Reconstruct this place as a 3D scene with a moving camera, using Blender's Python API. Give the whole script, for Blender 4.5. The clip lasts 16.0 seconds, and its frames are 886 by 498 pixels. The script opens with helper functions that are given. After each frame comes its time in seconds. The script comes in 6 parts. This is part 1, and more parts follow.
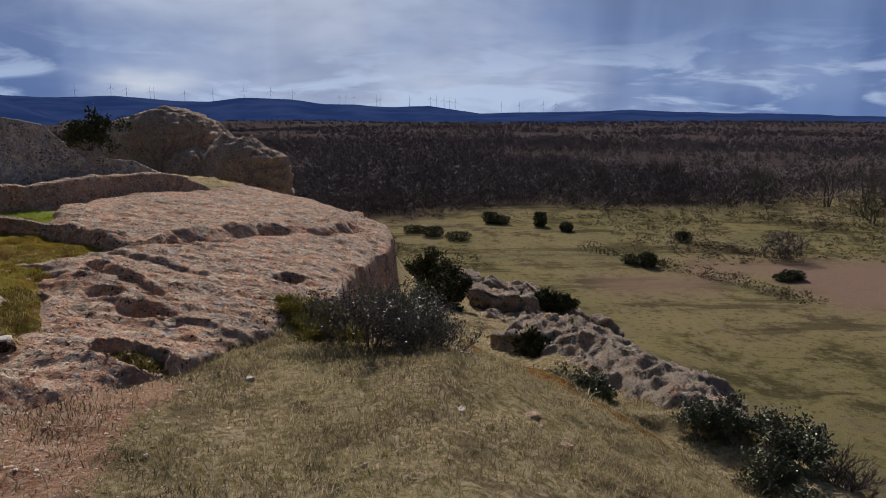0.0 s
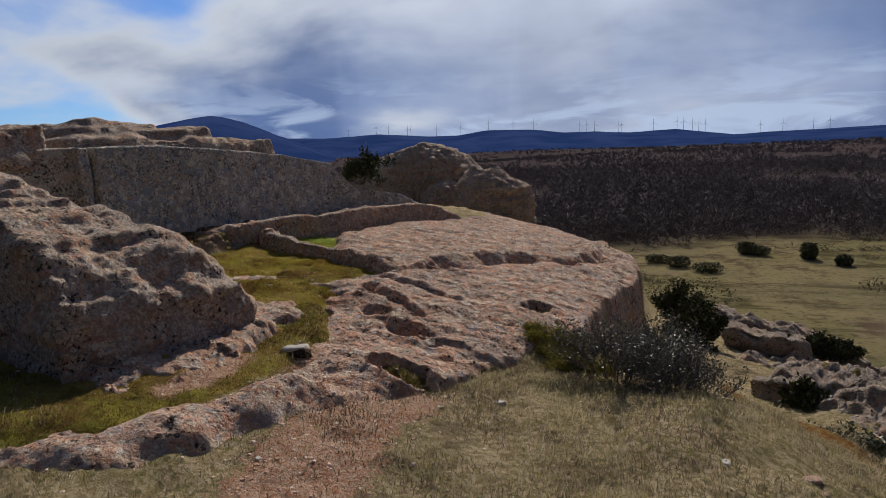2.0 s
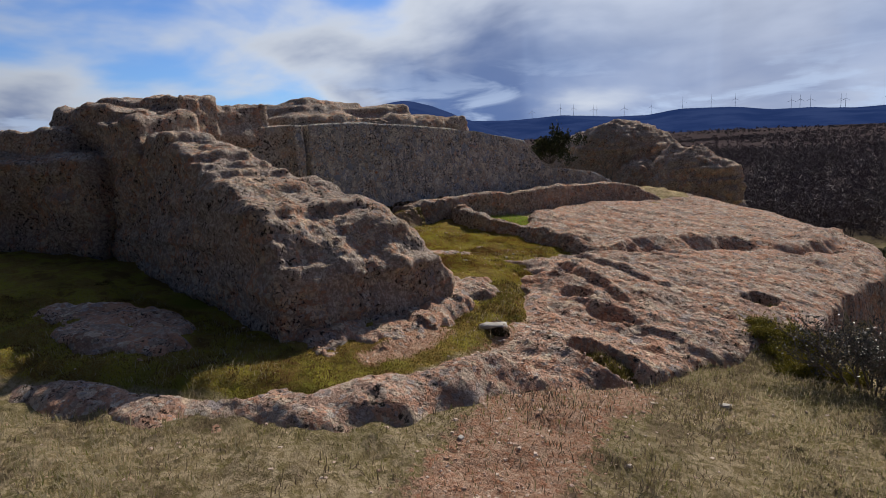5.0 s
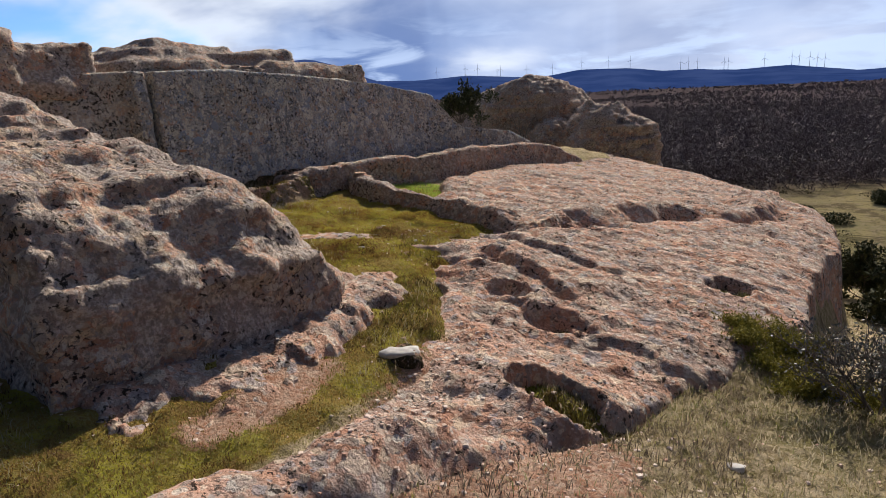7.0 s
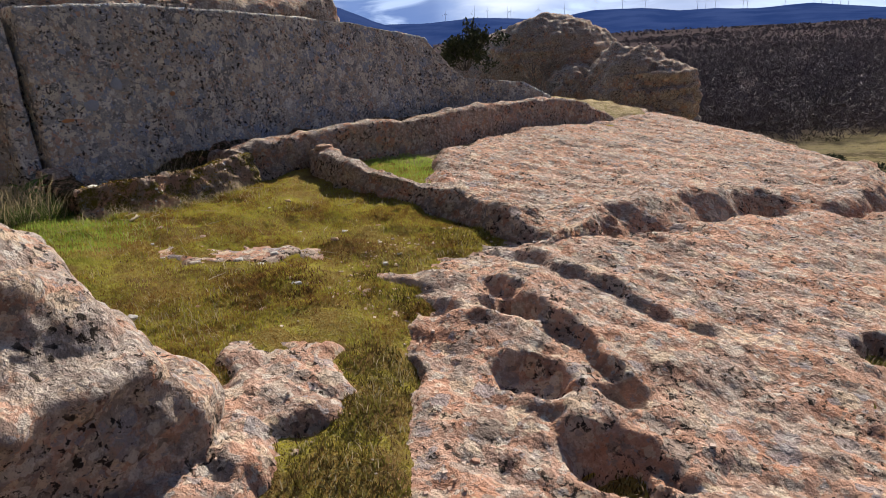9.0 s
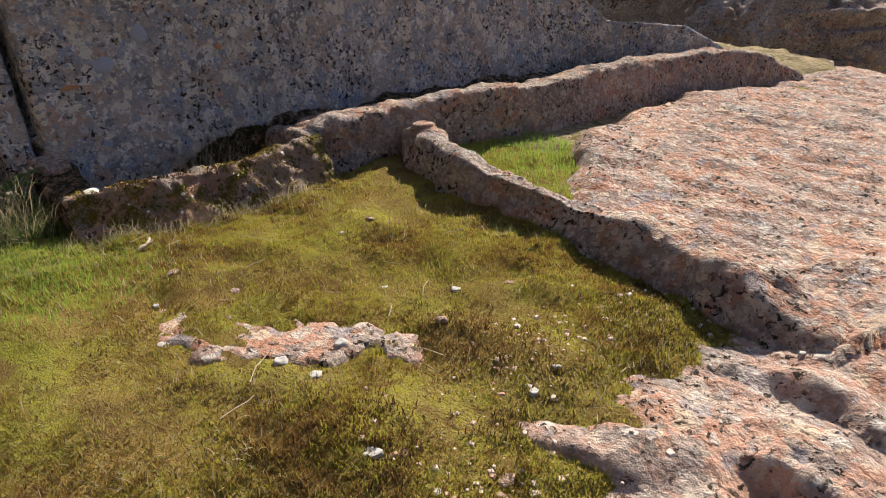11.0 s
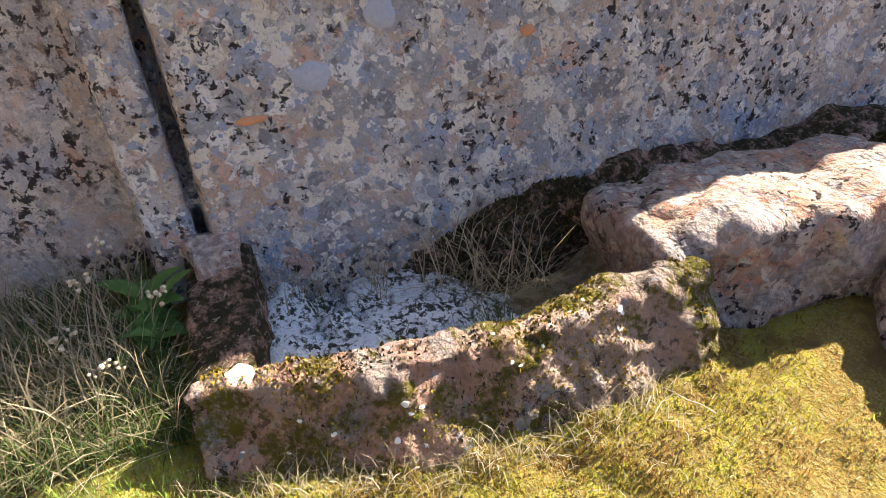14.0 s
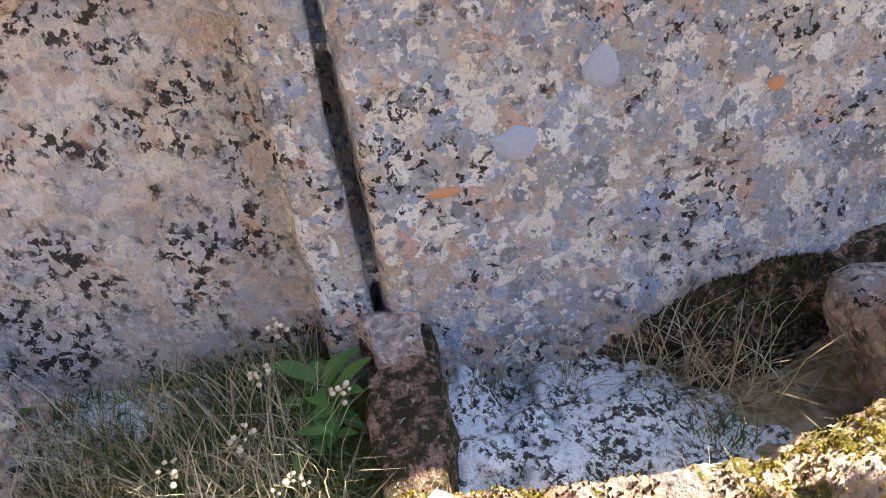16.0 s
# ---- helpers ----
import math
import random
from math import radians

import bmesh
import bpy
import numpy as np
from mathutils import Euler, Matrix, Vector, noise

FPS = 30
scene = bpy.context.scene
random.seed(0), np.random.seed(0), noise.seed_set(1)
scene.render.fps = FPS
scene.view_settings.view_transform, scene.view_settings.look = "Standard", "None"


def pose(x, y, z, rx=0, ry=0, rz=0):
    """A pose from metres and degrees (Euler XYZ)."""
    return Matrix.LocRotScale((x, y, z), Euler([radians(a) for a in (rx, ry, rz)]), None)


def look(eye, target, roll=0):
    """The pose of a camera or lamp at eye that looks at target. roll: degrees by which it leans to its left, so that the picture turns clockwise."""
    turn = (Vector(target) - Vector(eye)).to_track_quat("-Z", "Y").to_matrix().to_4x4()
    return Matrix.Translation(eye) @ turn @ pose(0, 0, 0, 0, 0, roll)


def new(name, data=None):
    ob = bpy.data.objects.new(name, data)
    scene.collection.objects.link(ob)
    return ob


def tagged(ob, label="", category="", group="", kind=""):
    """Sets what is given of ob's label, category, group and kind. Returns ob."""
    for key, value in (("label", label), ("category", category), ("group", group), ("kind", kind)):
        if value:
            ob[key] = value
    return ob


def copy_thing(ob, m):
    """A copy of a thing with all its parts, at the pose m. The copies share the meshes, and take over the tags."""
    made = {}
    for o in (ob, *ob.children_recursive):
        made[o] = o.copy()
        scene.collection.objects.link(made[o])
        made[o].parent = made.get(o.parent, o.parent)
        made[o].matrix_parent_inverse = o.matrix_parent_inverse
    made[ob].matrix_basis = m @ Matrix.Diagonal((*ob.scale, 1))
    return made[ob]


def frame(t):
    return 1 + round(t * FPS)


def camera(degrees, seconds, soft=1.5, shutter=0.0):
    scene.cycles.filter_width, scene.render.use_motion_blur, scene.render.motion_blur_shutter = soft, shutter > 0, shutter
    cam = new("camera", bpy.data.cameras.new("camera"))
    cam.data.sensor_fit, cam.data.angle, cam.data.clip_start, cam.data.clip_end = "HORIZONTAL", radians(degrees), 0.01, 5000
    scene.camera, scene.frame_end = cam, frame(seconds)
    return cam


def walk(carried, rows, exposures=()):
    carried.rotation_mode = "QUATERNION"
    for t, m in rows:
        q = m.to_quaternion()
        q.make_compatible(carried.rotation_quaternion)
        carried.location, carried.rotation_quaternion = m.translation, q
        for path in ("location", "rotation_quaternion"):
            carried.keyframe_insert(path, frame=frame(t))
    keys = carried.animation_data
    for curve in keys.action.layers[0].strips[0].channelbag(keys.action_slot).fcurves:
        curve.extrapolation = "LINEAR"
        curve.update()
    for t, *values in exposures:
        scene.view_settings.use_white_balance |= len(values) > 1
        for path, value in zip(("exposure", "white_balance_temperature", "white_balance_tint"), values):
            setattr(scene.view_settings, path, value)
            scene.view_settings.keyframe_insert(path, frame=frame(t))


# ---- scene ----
cam = camera(70.7, 16.0, 0.9)
METRES, EYE, TILT, LEAN, TURN = 10.0, 1.5, -11.6, 0.0, 0.0
ROWS = [
    (0.0, 0.0, 0.0, 0.0, -0.0, 0.0, -0.0),
    (0.5, -0.0034, -0.0021, 0.0009, 3.96, 1.12, -0.14),
    (1.0, -0.0061, -0.0039, 0.0016, 9.33, 2.31, -0.45),
    (1.5, -0.0079, -0.0055, 0.0024, 14.72, 2.11, -1.08),
    (2.0, -0.0119, -0.0072, 0.003, 21.41, 2.13, -1.96),
    (2.5, -0.0161, -0.0118, 0.0021, 28.37, 1.98, -2.98),
    (3.0, -0.018, -0.0146, 0.0028, 33.24, 1.93, -3.63),
    (3.5, -0.021, -0.0176, 0.0022, 37.26, 1.71, -4.34),
    (6.0, -0.0942, 0.068, 0.0022, 36.57, -2.26, -4.51),
    (6.5, -0.1249, 0.1072, 0.0118, 31.2, -2.37, -3.21),
    (7.0, -0.1385, 0.1581, 0.0161, 29.36, -3.34, -2.87),
    (7.5, -0.1506, 0.2057, 0.0254, 28.75, -4.48, -2.6),
    (8.0, -0.174, 0.2566, 0.0353, 27.86, -5.56, -2.59),
    (10.5, -0.3331, 0.4727, 0.0823, 36.93, -12.82, -3.41),
    (11.0, -0.3689, 0.4998, 0.0903, 38.27, -14.43, -3.88),
    (11.5, -0.4079, 0.5296, 0.0992, 39.44, -16.53, -4.12),
    (12.0, -0.4521, 0.5692, 0.1163, 43.25, -18.94, -5.27),
    (12.5, -0.4865, 0.5847, 0.1287, 49.59, -21.22, -5.53),
    (13.0, -0.5354, 0.602, 0.1407, 51.79, -23.4, -5.8),
    (13.5, -0.5642, 0.6196, 0.1399, 57.01, -25.68, -5.96),
    (14.0, -0.5874, 0.6312, 0.1417, 63.74, -28.49, -5.43),
    (14.5, -0.6108, 0.6324, 0.1417, 64.46, -30.06, -5.45),
    (15.0, -0.6248, 0.6331, 0.143, 63.57, -29.9, -4.76),
    (15.5, -0.6311, 0.6188, 0.1437, 66.19, -29.29, -4.07),
    (16.0, -0.6355, 0.6163, 0.1474, 72.79, -28.74, -2.57),
]
walk(cam, [(t, pose(0, 0, EYE, TILT, LEAN, TURN) @ pose(METRES * x, METRES * y, METRES * z, 90 + pitch, roll, yaw)) for t, x, y, z, yaw, pitch, roll in ROWS],
     exposures=[(0.0, -0.3), (3.5, -0.35), (6.0, 0.05), (7.0, 0.3), (8.0, 0.4), (10.5, 0.68), (11.0, 0.82), (12.0, 1.38), (12.5, 1.6), (13.0, 1.85), (14.5, 2.5), (16.0, 2.95)])

# ---- world, sun ----
SUN_AZ, SUN_EL = 7.0, 36.0          # degrees left of +y, degrees above the horizon
sun_way = Vector((-math.sin(radians(SUN_AZ)) * math.cos(radians(SUN_EL)), math.cos(radians(SUN_AZ)) * math.cos(radians(SUN_EL)), math.sin(radians(SUN_EL))))
sun = new("sun", bpy.data.lights.new("sun", "SUN"))
sun.data.energy, sun.data.angle, sun.data.color = 4.7, radians(0.6), (1.0, 0.90, 0.77)
sun.matrix_world = look((0, 0, 30), Vector((0, 0, 30)) - sun_way)


class Nodes:
    """A short hand for node trees."""

    def __init__(self, tree):
        self.t = tree
        tree.nodes.clear()

    def add(self, kind, ins=None, **props):
        n = self.t.nodes.new("ShaderNode" + kind)
        for k, v in props.items():
            setattr(n, k, v)
        for k, v in (ins or {}).items():
            self.plug(n.inputs[k], v)
        return n

    def plug(self, socket, v):
        if isinstance(v, bpy.types.NodeSocket):
            self.t.links.new(v, socket)
        elif isinstance(v, bpy.types.Node):
            self.t.links.new(v.outputs[0], socket)
        else:
            if socket.type == "RGBA" and len(v) == 3:
                v = (*v, 1)
            socket.default_value = v

    def math(self, op, a, b=0.0, c=0.0, clamp=False):
        n = self.add("Math", operation=op, use_clamp=clamp)
        for s, v in zip(n.inputs, (a, b, c)):
            self.plug(s, v)
        return n.outputs[0]

    def vmath(self, op, a, b=None, scale=None):
        n = self.add("VectorMath", operation=op)
        self.plug(n.inputs[0], a)
        if b is not None:
            self.plug(n.inputs[1], b)
        if scale is not None:
            self.plug(n.inputs["Scale"], scale)
        return n

    def noise(self, vec, scale, detail=4.0, rough=0.55, distort=0.0):
        return self.add("TexNoise", {"Vector": vec, "Scale": scale, "Detail": detail, "Roughness": rough, "Distortion": distort}).outputs["Fac"]

    def voro(self, vec, scale, feature="F1", out="Distance", rand=1.0):
        return self.add("TexVoronoi", {"Vector": vec, "Scale": scale, "Randomness": rand}, feature=feature).outputs[out]

    def step(self, v, a, b, lo=0.0, hi=1.0):
        n = self.add("MapRange", {"Value": v, "From Min": a, "From Max": b, "To Min": lo, "To Max": hi}, interpolation_type="SMOOTHSTEP")
        return n.outputs[0]

    def mix(self, f, a, b, mode="MIX"):
        n = self.add("Mix", data_type="RGBA", blend_type=mode)
        self.plug(n.inputs[0], f)
        self.plug(n.inputs[6], a)
        self.plug(n.inputs[7], b)
        return n.outputs[2]

    def bump(self, h, dist, strength=1.0, normal=None):
        n = self.add("Bump", {"Height": h, "Distance": dist, "Strength": strength})
        if normal is not None:
            self.plug(n.inputs["Normal"], normal)
        return n.outputs[0]


def make_world():
    w = bpy.data.worlds.new("sky")
    w.use_nodes = True
    scene.world = w
    k = Nodes(w.node_tree)
    way = k.add("TexCoord").outputs["Generated"]
    sky = k.add("TexSky", sky_type="NISHITA", sun_disc=False, sun_elevation=radians(SUN_EL), sun_rotation=radians(-SUN_AZ), altitude=900, dust_density=0.6)
    blue = k.mix(1.0, sky.outputs[0], (0.055, 0.08, 0.125), "MULTIPLY")
    xyz = k.add("SeparateXYZ", {"Vector": way})
    up = k.math("MAXIMUM", xyz.outputs[2], 0.0)
    # clouds lie on a flat deck: directions are projected on it
    deck = k.vmath("SCALE", way, scale=k.math("DIVIDE", 1.0, k.math("ADD", up, 0.27))).outputs[0]
    deck2 = k.vmath("MULTIPLY", deck, (1.0, 1.0, 0.25)).outputs[0]
    big = k.noise(k.vmath("ADD", deck2, (3.1, 7.7, 0.4)).outputs[0], 0.55, 4, 0.48, 0.2)
    fine = k.noise(k.vmath("ADD", deck2, (1.3, 2.1, 4.0)).outputs[0], 1.5, 5, 0.5, 0.25)
    shape = k.math("ADD", k.math("MULTIPLY", big, 0.62), k.math("MULTIPLY", fine, 0.38))
    # azimuth from the sun: the deck is solid to its right and broken to its left
    side = k.vmath("DOT_PRODUCT", way, (-math.cos(radians(SUN_AZ)), -math.sin(radians(SUN_AZ)), 0.0)).outputs["Value"]
    cover = k.math("ADD", shape, k.step(side, 0.1, 0.75, 0.22, -0.02))
    there = k.step(cover, 0.44, 0.54)
    glow = k.math("POWER", k.math("MAXIMUM", k.vmath("DOT_PRODUCT", way, tuple(sun_way)).outputs["Value"], 0.0), 5.0)
    thick = k.step(fine, 0.36, 0.66)
    # rain curtains: soft upright bands under the deck
    band = k.noise(k.vmath("MULTIPLY", way, (7.0, 7.0, 0.8)).outputs[0], 1.0, 3, 0.5, 0.6)
    low = k.mix(k.step(band, 0.38, 0.66), (0.09, 0.175, 0.43), (0.18, 0.29, 0.58))
    shade = k.mix(k.math("MULTIPLY", thick, k.step(xyz.outputs[2], 0.05, 0.35)), low, (0.095, 0.135, 0.235))
    rim = k.mix(k.step(cover, 0.50, 0.66), (0.72, 0.78, 0.88), shade)
    lit = k.mix(k.math("MULTIPLY", glow, k.step(shape, 0.62, 0.40, 0.25, 1.0), clamp=True), rim, (0.95, 1.02, 1.15))
    # a pale gap between the deck and the far hills
    gapn = k.noise(k.vmath("MULTIPLY", way, (5.0, 5.0, 22.0)).outputs[0], 1.0, 5, 0.55, 0.5)
    gap = k.math("MULTIPLY", k.step(gapn, 0.47, 0.60), k.step(xyz.outputs[2], 0.15, 0.035))
    lit = k.mix(k.math("MULTIPLY", gap, 0.75), lit, (0.60, 0.74, 1.0))
    # away from the sun the deck, mostly unseen, is dimmed to deepen the shade
    front = k.step(k.vmath("DOT_PRODUCT", way, (-math.sin(radians(SUN_AZ)), math.cos(radians(SUN_AZ)), 0.0)).outputs["Value"], -0.35, 0.75, 0.20, 0.95)
    lit = k.mix(1.0, lit, k.add("CombineColor", {0: front, 1: front, 2: front}).outputs[0], "MULTIPLY")
    col = k.mix(there, blue, lit)
    bg = k.add("Background", {"Color": col, "Strength": 1.0})
    k.t.links.new(bg.outputs[0], k.add("OutputWorld").inputs[0])


make_world()


# ---- materials ----
def material(name):
    m = bpy.data.materials.new(name)
    m.use_nodes = True
    return m, Nodes(m.node_tree)


def finish(k, color, rough=0.9, normal=None, spec=0.3, thin=0.0, **more):
    """thin: the share of the light that passes through, as in leaves and blades."""
    ins = {"Base Color": color, "Roughness": rough, "Specular IOR Level": spec, **more}
    if normal is not None:
        ins["Normal"] = normal
    b = k.add("BsdfPrincipled", ins)
    if thin:
        b = k.add("MixShader", {0: thin, 1: b, 2: k.add("BsdfTranslucent", {"Color": color})})
    k.t.links.new(b.outputs[0], k.add("OutputMaterial").inputs[0])


def rock_material(name, grey=0.5, pale=0.3, dark=0.4, red=0.3, spots=0.5, moss=0.0, bump=1.0, moss_tone=1.0):
    """Pink sandstone under lichen. grey, pale, dark, red, spots, moss: how much of each cover."""
    m, k = material(name)
    p = k.add("TexCoord").outputs["Object"]
    warp = k.vmath("ADD", p, k.vmath("SCALE", k.add("TexNoise", {"Vector": p, "Scale": 5.0, "Detail": 3.0}).outputs["Color"], scale=0.18).outputs[0]).outputs[0]
    n1, n2, n3 = k.noise(p, 0.9, 4), k.noise(p, 4.5, 6, 0.6), k.noise(p, 28.0, 5, 0.65)
    stone = k.mix(k.step(n1, 0.35, 0.65), (0.64, 0.385, 0.275), (0.67, 0.49, 0.375))
    stone = k.mix(k.math("MULTIPLY", k.step(n2, 0.5, 0.72), red, clamp=True), stone, (0.50, 0.21, 0.12))
    stone = k.mix(k.step(n3, 0.3, 0.75, 0.0, 0.40), stone, (0.28, 0.175, 0.135))
    stain = k.step(k.noise(p, 1.7, 6, 0.68, 0.4), 0.50, 0.68, 0.0, 0.42)
    stone = k.mix(stain, stone, (0.27, 0.195, 0.16))
    # grey lichen in blotches of two sizes
    b1 = k.noise(warp, 3.2, 7, 0.62, 0.6)
    cell = k.add("TexVoronoi", {"Vector": warp, "Scale": 11.0})
    mask = k.math("MULTIPLY", k.step(b1, 0.60 - 0.30 * grey, 0.78 - 0.30 * grey), k.step(n3, 0.25, 0.55, 0.35, 0.85))
    tone = k.mix(cell.outputs["Color"], (0.31, 0.265, 0.23), (0.50, 0.44, 0.38))
    tone = k.mix(k.step(k.noise(p, 1.7, 3), 0.45, 0.65), tone, (0.36, 0.335, 0.315))
    col = k.mix(mask, stone, tone)
    # pale round rosettes
    v = k.add("TexVoronoi", {"Vector": warp, "Scale": 8.5})
    ros = k.math("MULTIPLY", k.step(v.outputs["Distance"], 0.34, 0.28), k.step(k.add("SeparateColor", {"Color": v.outputs["Color"]}).outputs[0], 1.0 - 0.55 * pale, 1.02 - 0.55 * pale))
    col = k.mix(k.math("MULTIPLY", ros, 0.85), col, k.mix(n3, (0.40, 0.42, 0.45), (0.60, 0.59, 0.54)))
    v2 = k.add("TexVoronoi", {"Vector": warp, "Scale": 27.0})
    ros2 = k.math("MULTIPLY", k.step(v2.outputs["Distance"], 0.42, 0.33), k.step(k.add("SeparateColor", {"Color": v2.outputs["Color"]}).outputs[1], 1.0 - 0.8 * spots, 1.02 - 0.8 * spots))
    col = k.mix(k.math("MULTIPLY", ros2, 0.7), col, k.mix(v2.outputs["Color"], (0.50, 0.47, 0.39), (0.35, 0.36, 0.38)))
    # black crust and pits
    blk = k.math("MULTIPLY", k.step(k.noise(warp, 19.0, 5, 0.7), 0.70 - 0.16 * dark, 0.76 - 0.16 * dark), k.step(k.noise(p, 2.2, 3), 0.40, 0.60))
    col = k.mix(k.math("MULTIPLY", blk, 0.9), col, (0.045, 0.036, 0.03))
    # orange lichen
    org = k.math("MULTIPLY", k.step(k.noise(p, 13.0, 4, 0.6), 0.62, 0.68), k.step(k.noise(p, 1.3, 2), 0.52, 0.64))
    col = k.mix(k.math("MULTIPLY", org, 0.55), col, (0.50, 0.24, 0.07))
    if moss:
        mm = k.math("MULTIPLY", k.step(k.noise(p, 6.0, 6, 0.65), 0.66 - 0.25 * moss, 0.74 - 0.25 * moss), k.step(n3, 0.3, 0.55))
        col = k.mix(mm, col, k.mix(n2, (0.22 * moss_tone, 0.18 * moss_tone, 0.03), (0.10 * moss_tone, 0.09 * moss_tone, 0.025)))
    # hairline cracks and pale worn flecks
    crack = k.math("MULTIPLY", k.step(k.voro(warp, 3.2, "DISTANCE_TO_EDGE"), 0.035, 0.008), k.step(k.noise(p, 1.1, 3), 0.46, 0.6))
    col = k.mix(k.math("MULTIPLY", crack, 0.22), col, (0.07, 0.05, 0.04))
    fleck = k.step(k.noise(warp, 46.0, 4, 0.7), 0.60, 0.66, 0.0, 0.55)
    col = k.mix(fleck, col, (0.66, 0.56, 0.48))
    pits = k.voro(warp, 48.0, "SMOOTH_F1")
    h = k.math("ADD", k.math("MULTIPLY", n2, 0.6), k.math("ADD", k.math("MULTIPLY", n3, 0.45), k.math("MULTIPLY", pits, 0.35)))
    h = k.math("ADD", h, k.math("MULTIPLY", k.noise(p, 110.0, 4, 0.75), 0.35))
    finish(k, k.mix(k.step(k.math("ADD", k.math("MULTIPLY", n3, 0.6), k.math("MULTIPLY", k.noise(p, 60.0, 4, 0.7), 0.4)), 0.48, 0.36, 0.0, 0.75), col, (0.055, 0.04, 0.032)), 0.92, k.bump(h, 0.08 * bump), 0.06)
    return m


def wall_material(name="lichen_mosaic_wall", less=0.0, pink=False, bump=0.11):
    """Sandstone under a mosaic of crust lichens; less: how much of the crust is missing. On the cut wall the bare tan stone shows more past the pilaster."""
    m, k = material(name)
    p = k.add("TexCoord").outputs["Object"]
    wn = k.add("TexNoise", {"Vector": p, "Scale": 22.0, "Detail": 4.0, "Roughness": 0.6}).outputs["Color"]
    warp = k.vmath("ADD", p, k.vmath("SCALE", k.vmath("SUBTRACT", wn, (0.5, 0.5, 0.5)).outputs[0], scale=0.06).outputs[0]).outputs[0]
    n1, n2, n3, n4 = k.noise(p, 1.3, 4), k.noise(p, 5.5, 5, 0.6), k.noise(p, 32.0, 5, 0.65), k.noise(p, 130.0, 3, 0.7)
    bare = k.mix(k.step(n2, 0.35, 0.65), (0.60, 0.375, 0.275) if pink else (0.53, 0.48, 0.41), (0.49, 0.26, 0.17) if pink else (0.48, 0.38, 0.30))
    if pink:
        bare = k.mix(k.step(k.noise(p, 2.0, 6, 0.68, 0.4), 0.48, 0.60, 0.0, 0.7), bare, (0.24, 0.175, 0.145))
        bare = k.mix(k.step(k.noise(p, 1.1, 5, 0.62, 0.5), 0.54, 0.63, 0.0, 0.5), bare, (0.50, 0.25, 0.16))
        bare = k.mix(k.step(k.noise(p, 13.0, 5, 0.68), 0.40, 0.30, 0.0, 0.75), bare, (0.10, 0.07, 0.055))

    def crust(scale, chan, lo):
        v = k.add("TexVoronoi", {"Vector": warp, "Scale": scale})
        sep = k.add("SeparateColor", {"Color": v.outputs["Color"]})
        ramp = k.add("ValToRGB", {"Fac": sep.outputs[chan]})
        ramp.color_ramp.interpolation = "CONSTANT"
        el = ramp.color_ramp.elements
        el[0].color, el[0].position = (0.37, 0.37, 0.37, 1), 0.0
        el[1].color, el[1].position = (0.74, 0.69, 0.58, 1), 0.24
        for at, c in ((0.42, (0.36, 0.40, 0.48, 1)), (0.58, (0.55, 0.53, 0.49, 1)), (0.74, (0.76, 0.74, 0.68, 1)), (0.84, (0.25, 0.25, 0.25, 1)), (0.96, (0.58, 0.40, 0.31, 1))):
            e = el.new(at)
            e.color = c
        there = k.math("MULTIPLY", k.step(sep.outputs[(chan + 1) % 3], lo, lo + 0.02), k.step(v.outputs["Distance"], 0.60, 0.52))
        return ramp.outputs[0], there

    side = 0.0 if pink else k.step(k.add("SeparateXYZ", {"Vector": p}).outputs[1], 6.22, 6.30, 0.55, 0.0)
    col = bare
    for scale, chan, lo in (((9.0, 0, 0.08), (19.0, 1, 0.28), (41.0, 2, 0.40), (85.0, 0, 0.80)) if pink else ((8.0, 0, 0.04), (15.0, 1, 0.50), (33.0, 2, 0.62), (80.0, 0, 0.80))):
        c, there = crust(scale, chan, lo + less)
        far = k.step(n1, 0.22, 0.38, 0.0, 0.72 if pink else 1.0)
        if pink:
            c = k.mix(1.0, c, (0.90, 0.77, 0.67), "MULTIPLY")
        col = k.mix(k.math("MULTIPLY", k.math("MULTIPLY", there, far), k.math("SUBTRACT", 1.0, side)), col, c)
    if pink:
        # grey crust in large ragged sheets, with pale spots on it
        sheet = k.step(k.noise(warp, 2.4, 7, 0.66, 0.5), 0.47, 0.55, 0.0, 0.85 - 1.1 * less)
        col = k.mix(sheet, col, k.mix(k.step(n3, 0.42, 0.6), (0.30, 0.25, 0.22), (0.58, 0.50, 0.44)))
        vs = k.add("TexVoronoi", {"Vector": warp, "Scale": 14.0})
        spot = k.math("MULTIPLY", k.step(vs.outputs["Distance"], 0.40, 0.32), k.step(k.add("SeparateColor", {"Color": vs.outputs["Color"]}).outputs[2], 0.74, 0.76))
        col = k.mix(k.math("MULTIPLY", spot, 0.7), col, (0.62, 0.57, 0.50))
    col = k.mix(k.step(n3, 0.55, 0.63, 0.0, 0.22 if pink else 0.40), col, (0.80, 0.74, 0.66) if pink else (0.66, 0.65, 0.58))
    if not pink:
        col = k.mix(k.step(n3, 0.45, 0.37, 0.0, 0.45), col, (0.30, 0.29, 0.28))
    col = k.mix(k.step(n4, 0.42, 0.32, 0.0, 0.5 if pink else 0.6), col, (0.11, 0.09, 0.08) if pink else (0.11, 0.105, 0.11))
    blk = k.math("MULTIPLY", k.step(k.math("ADD", k.noise(warp, 30.0, 5, 0.62), k.math("MULTIPLY", side, 0.08)), 0.56, 0.585), k.step(k.noise(p, 3.6, 5, 0.65), 0.44, 0.56))
    col = k.mix(k.math("MULTIPLY", blk, 0.95), col, (0.03, 0.024, 0.02))
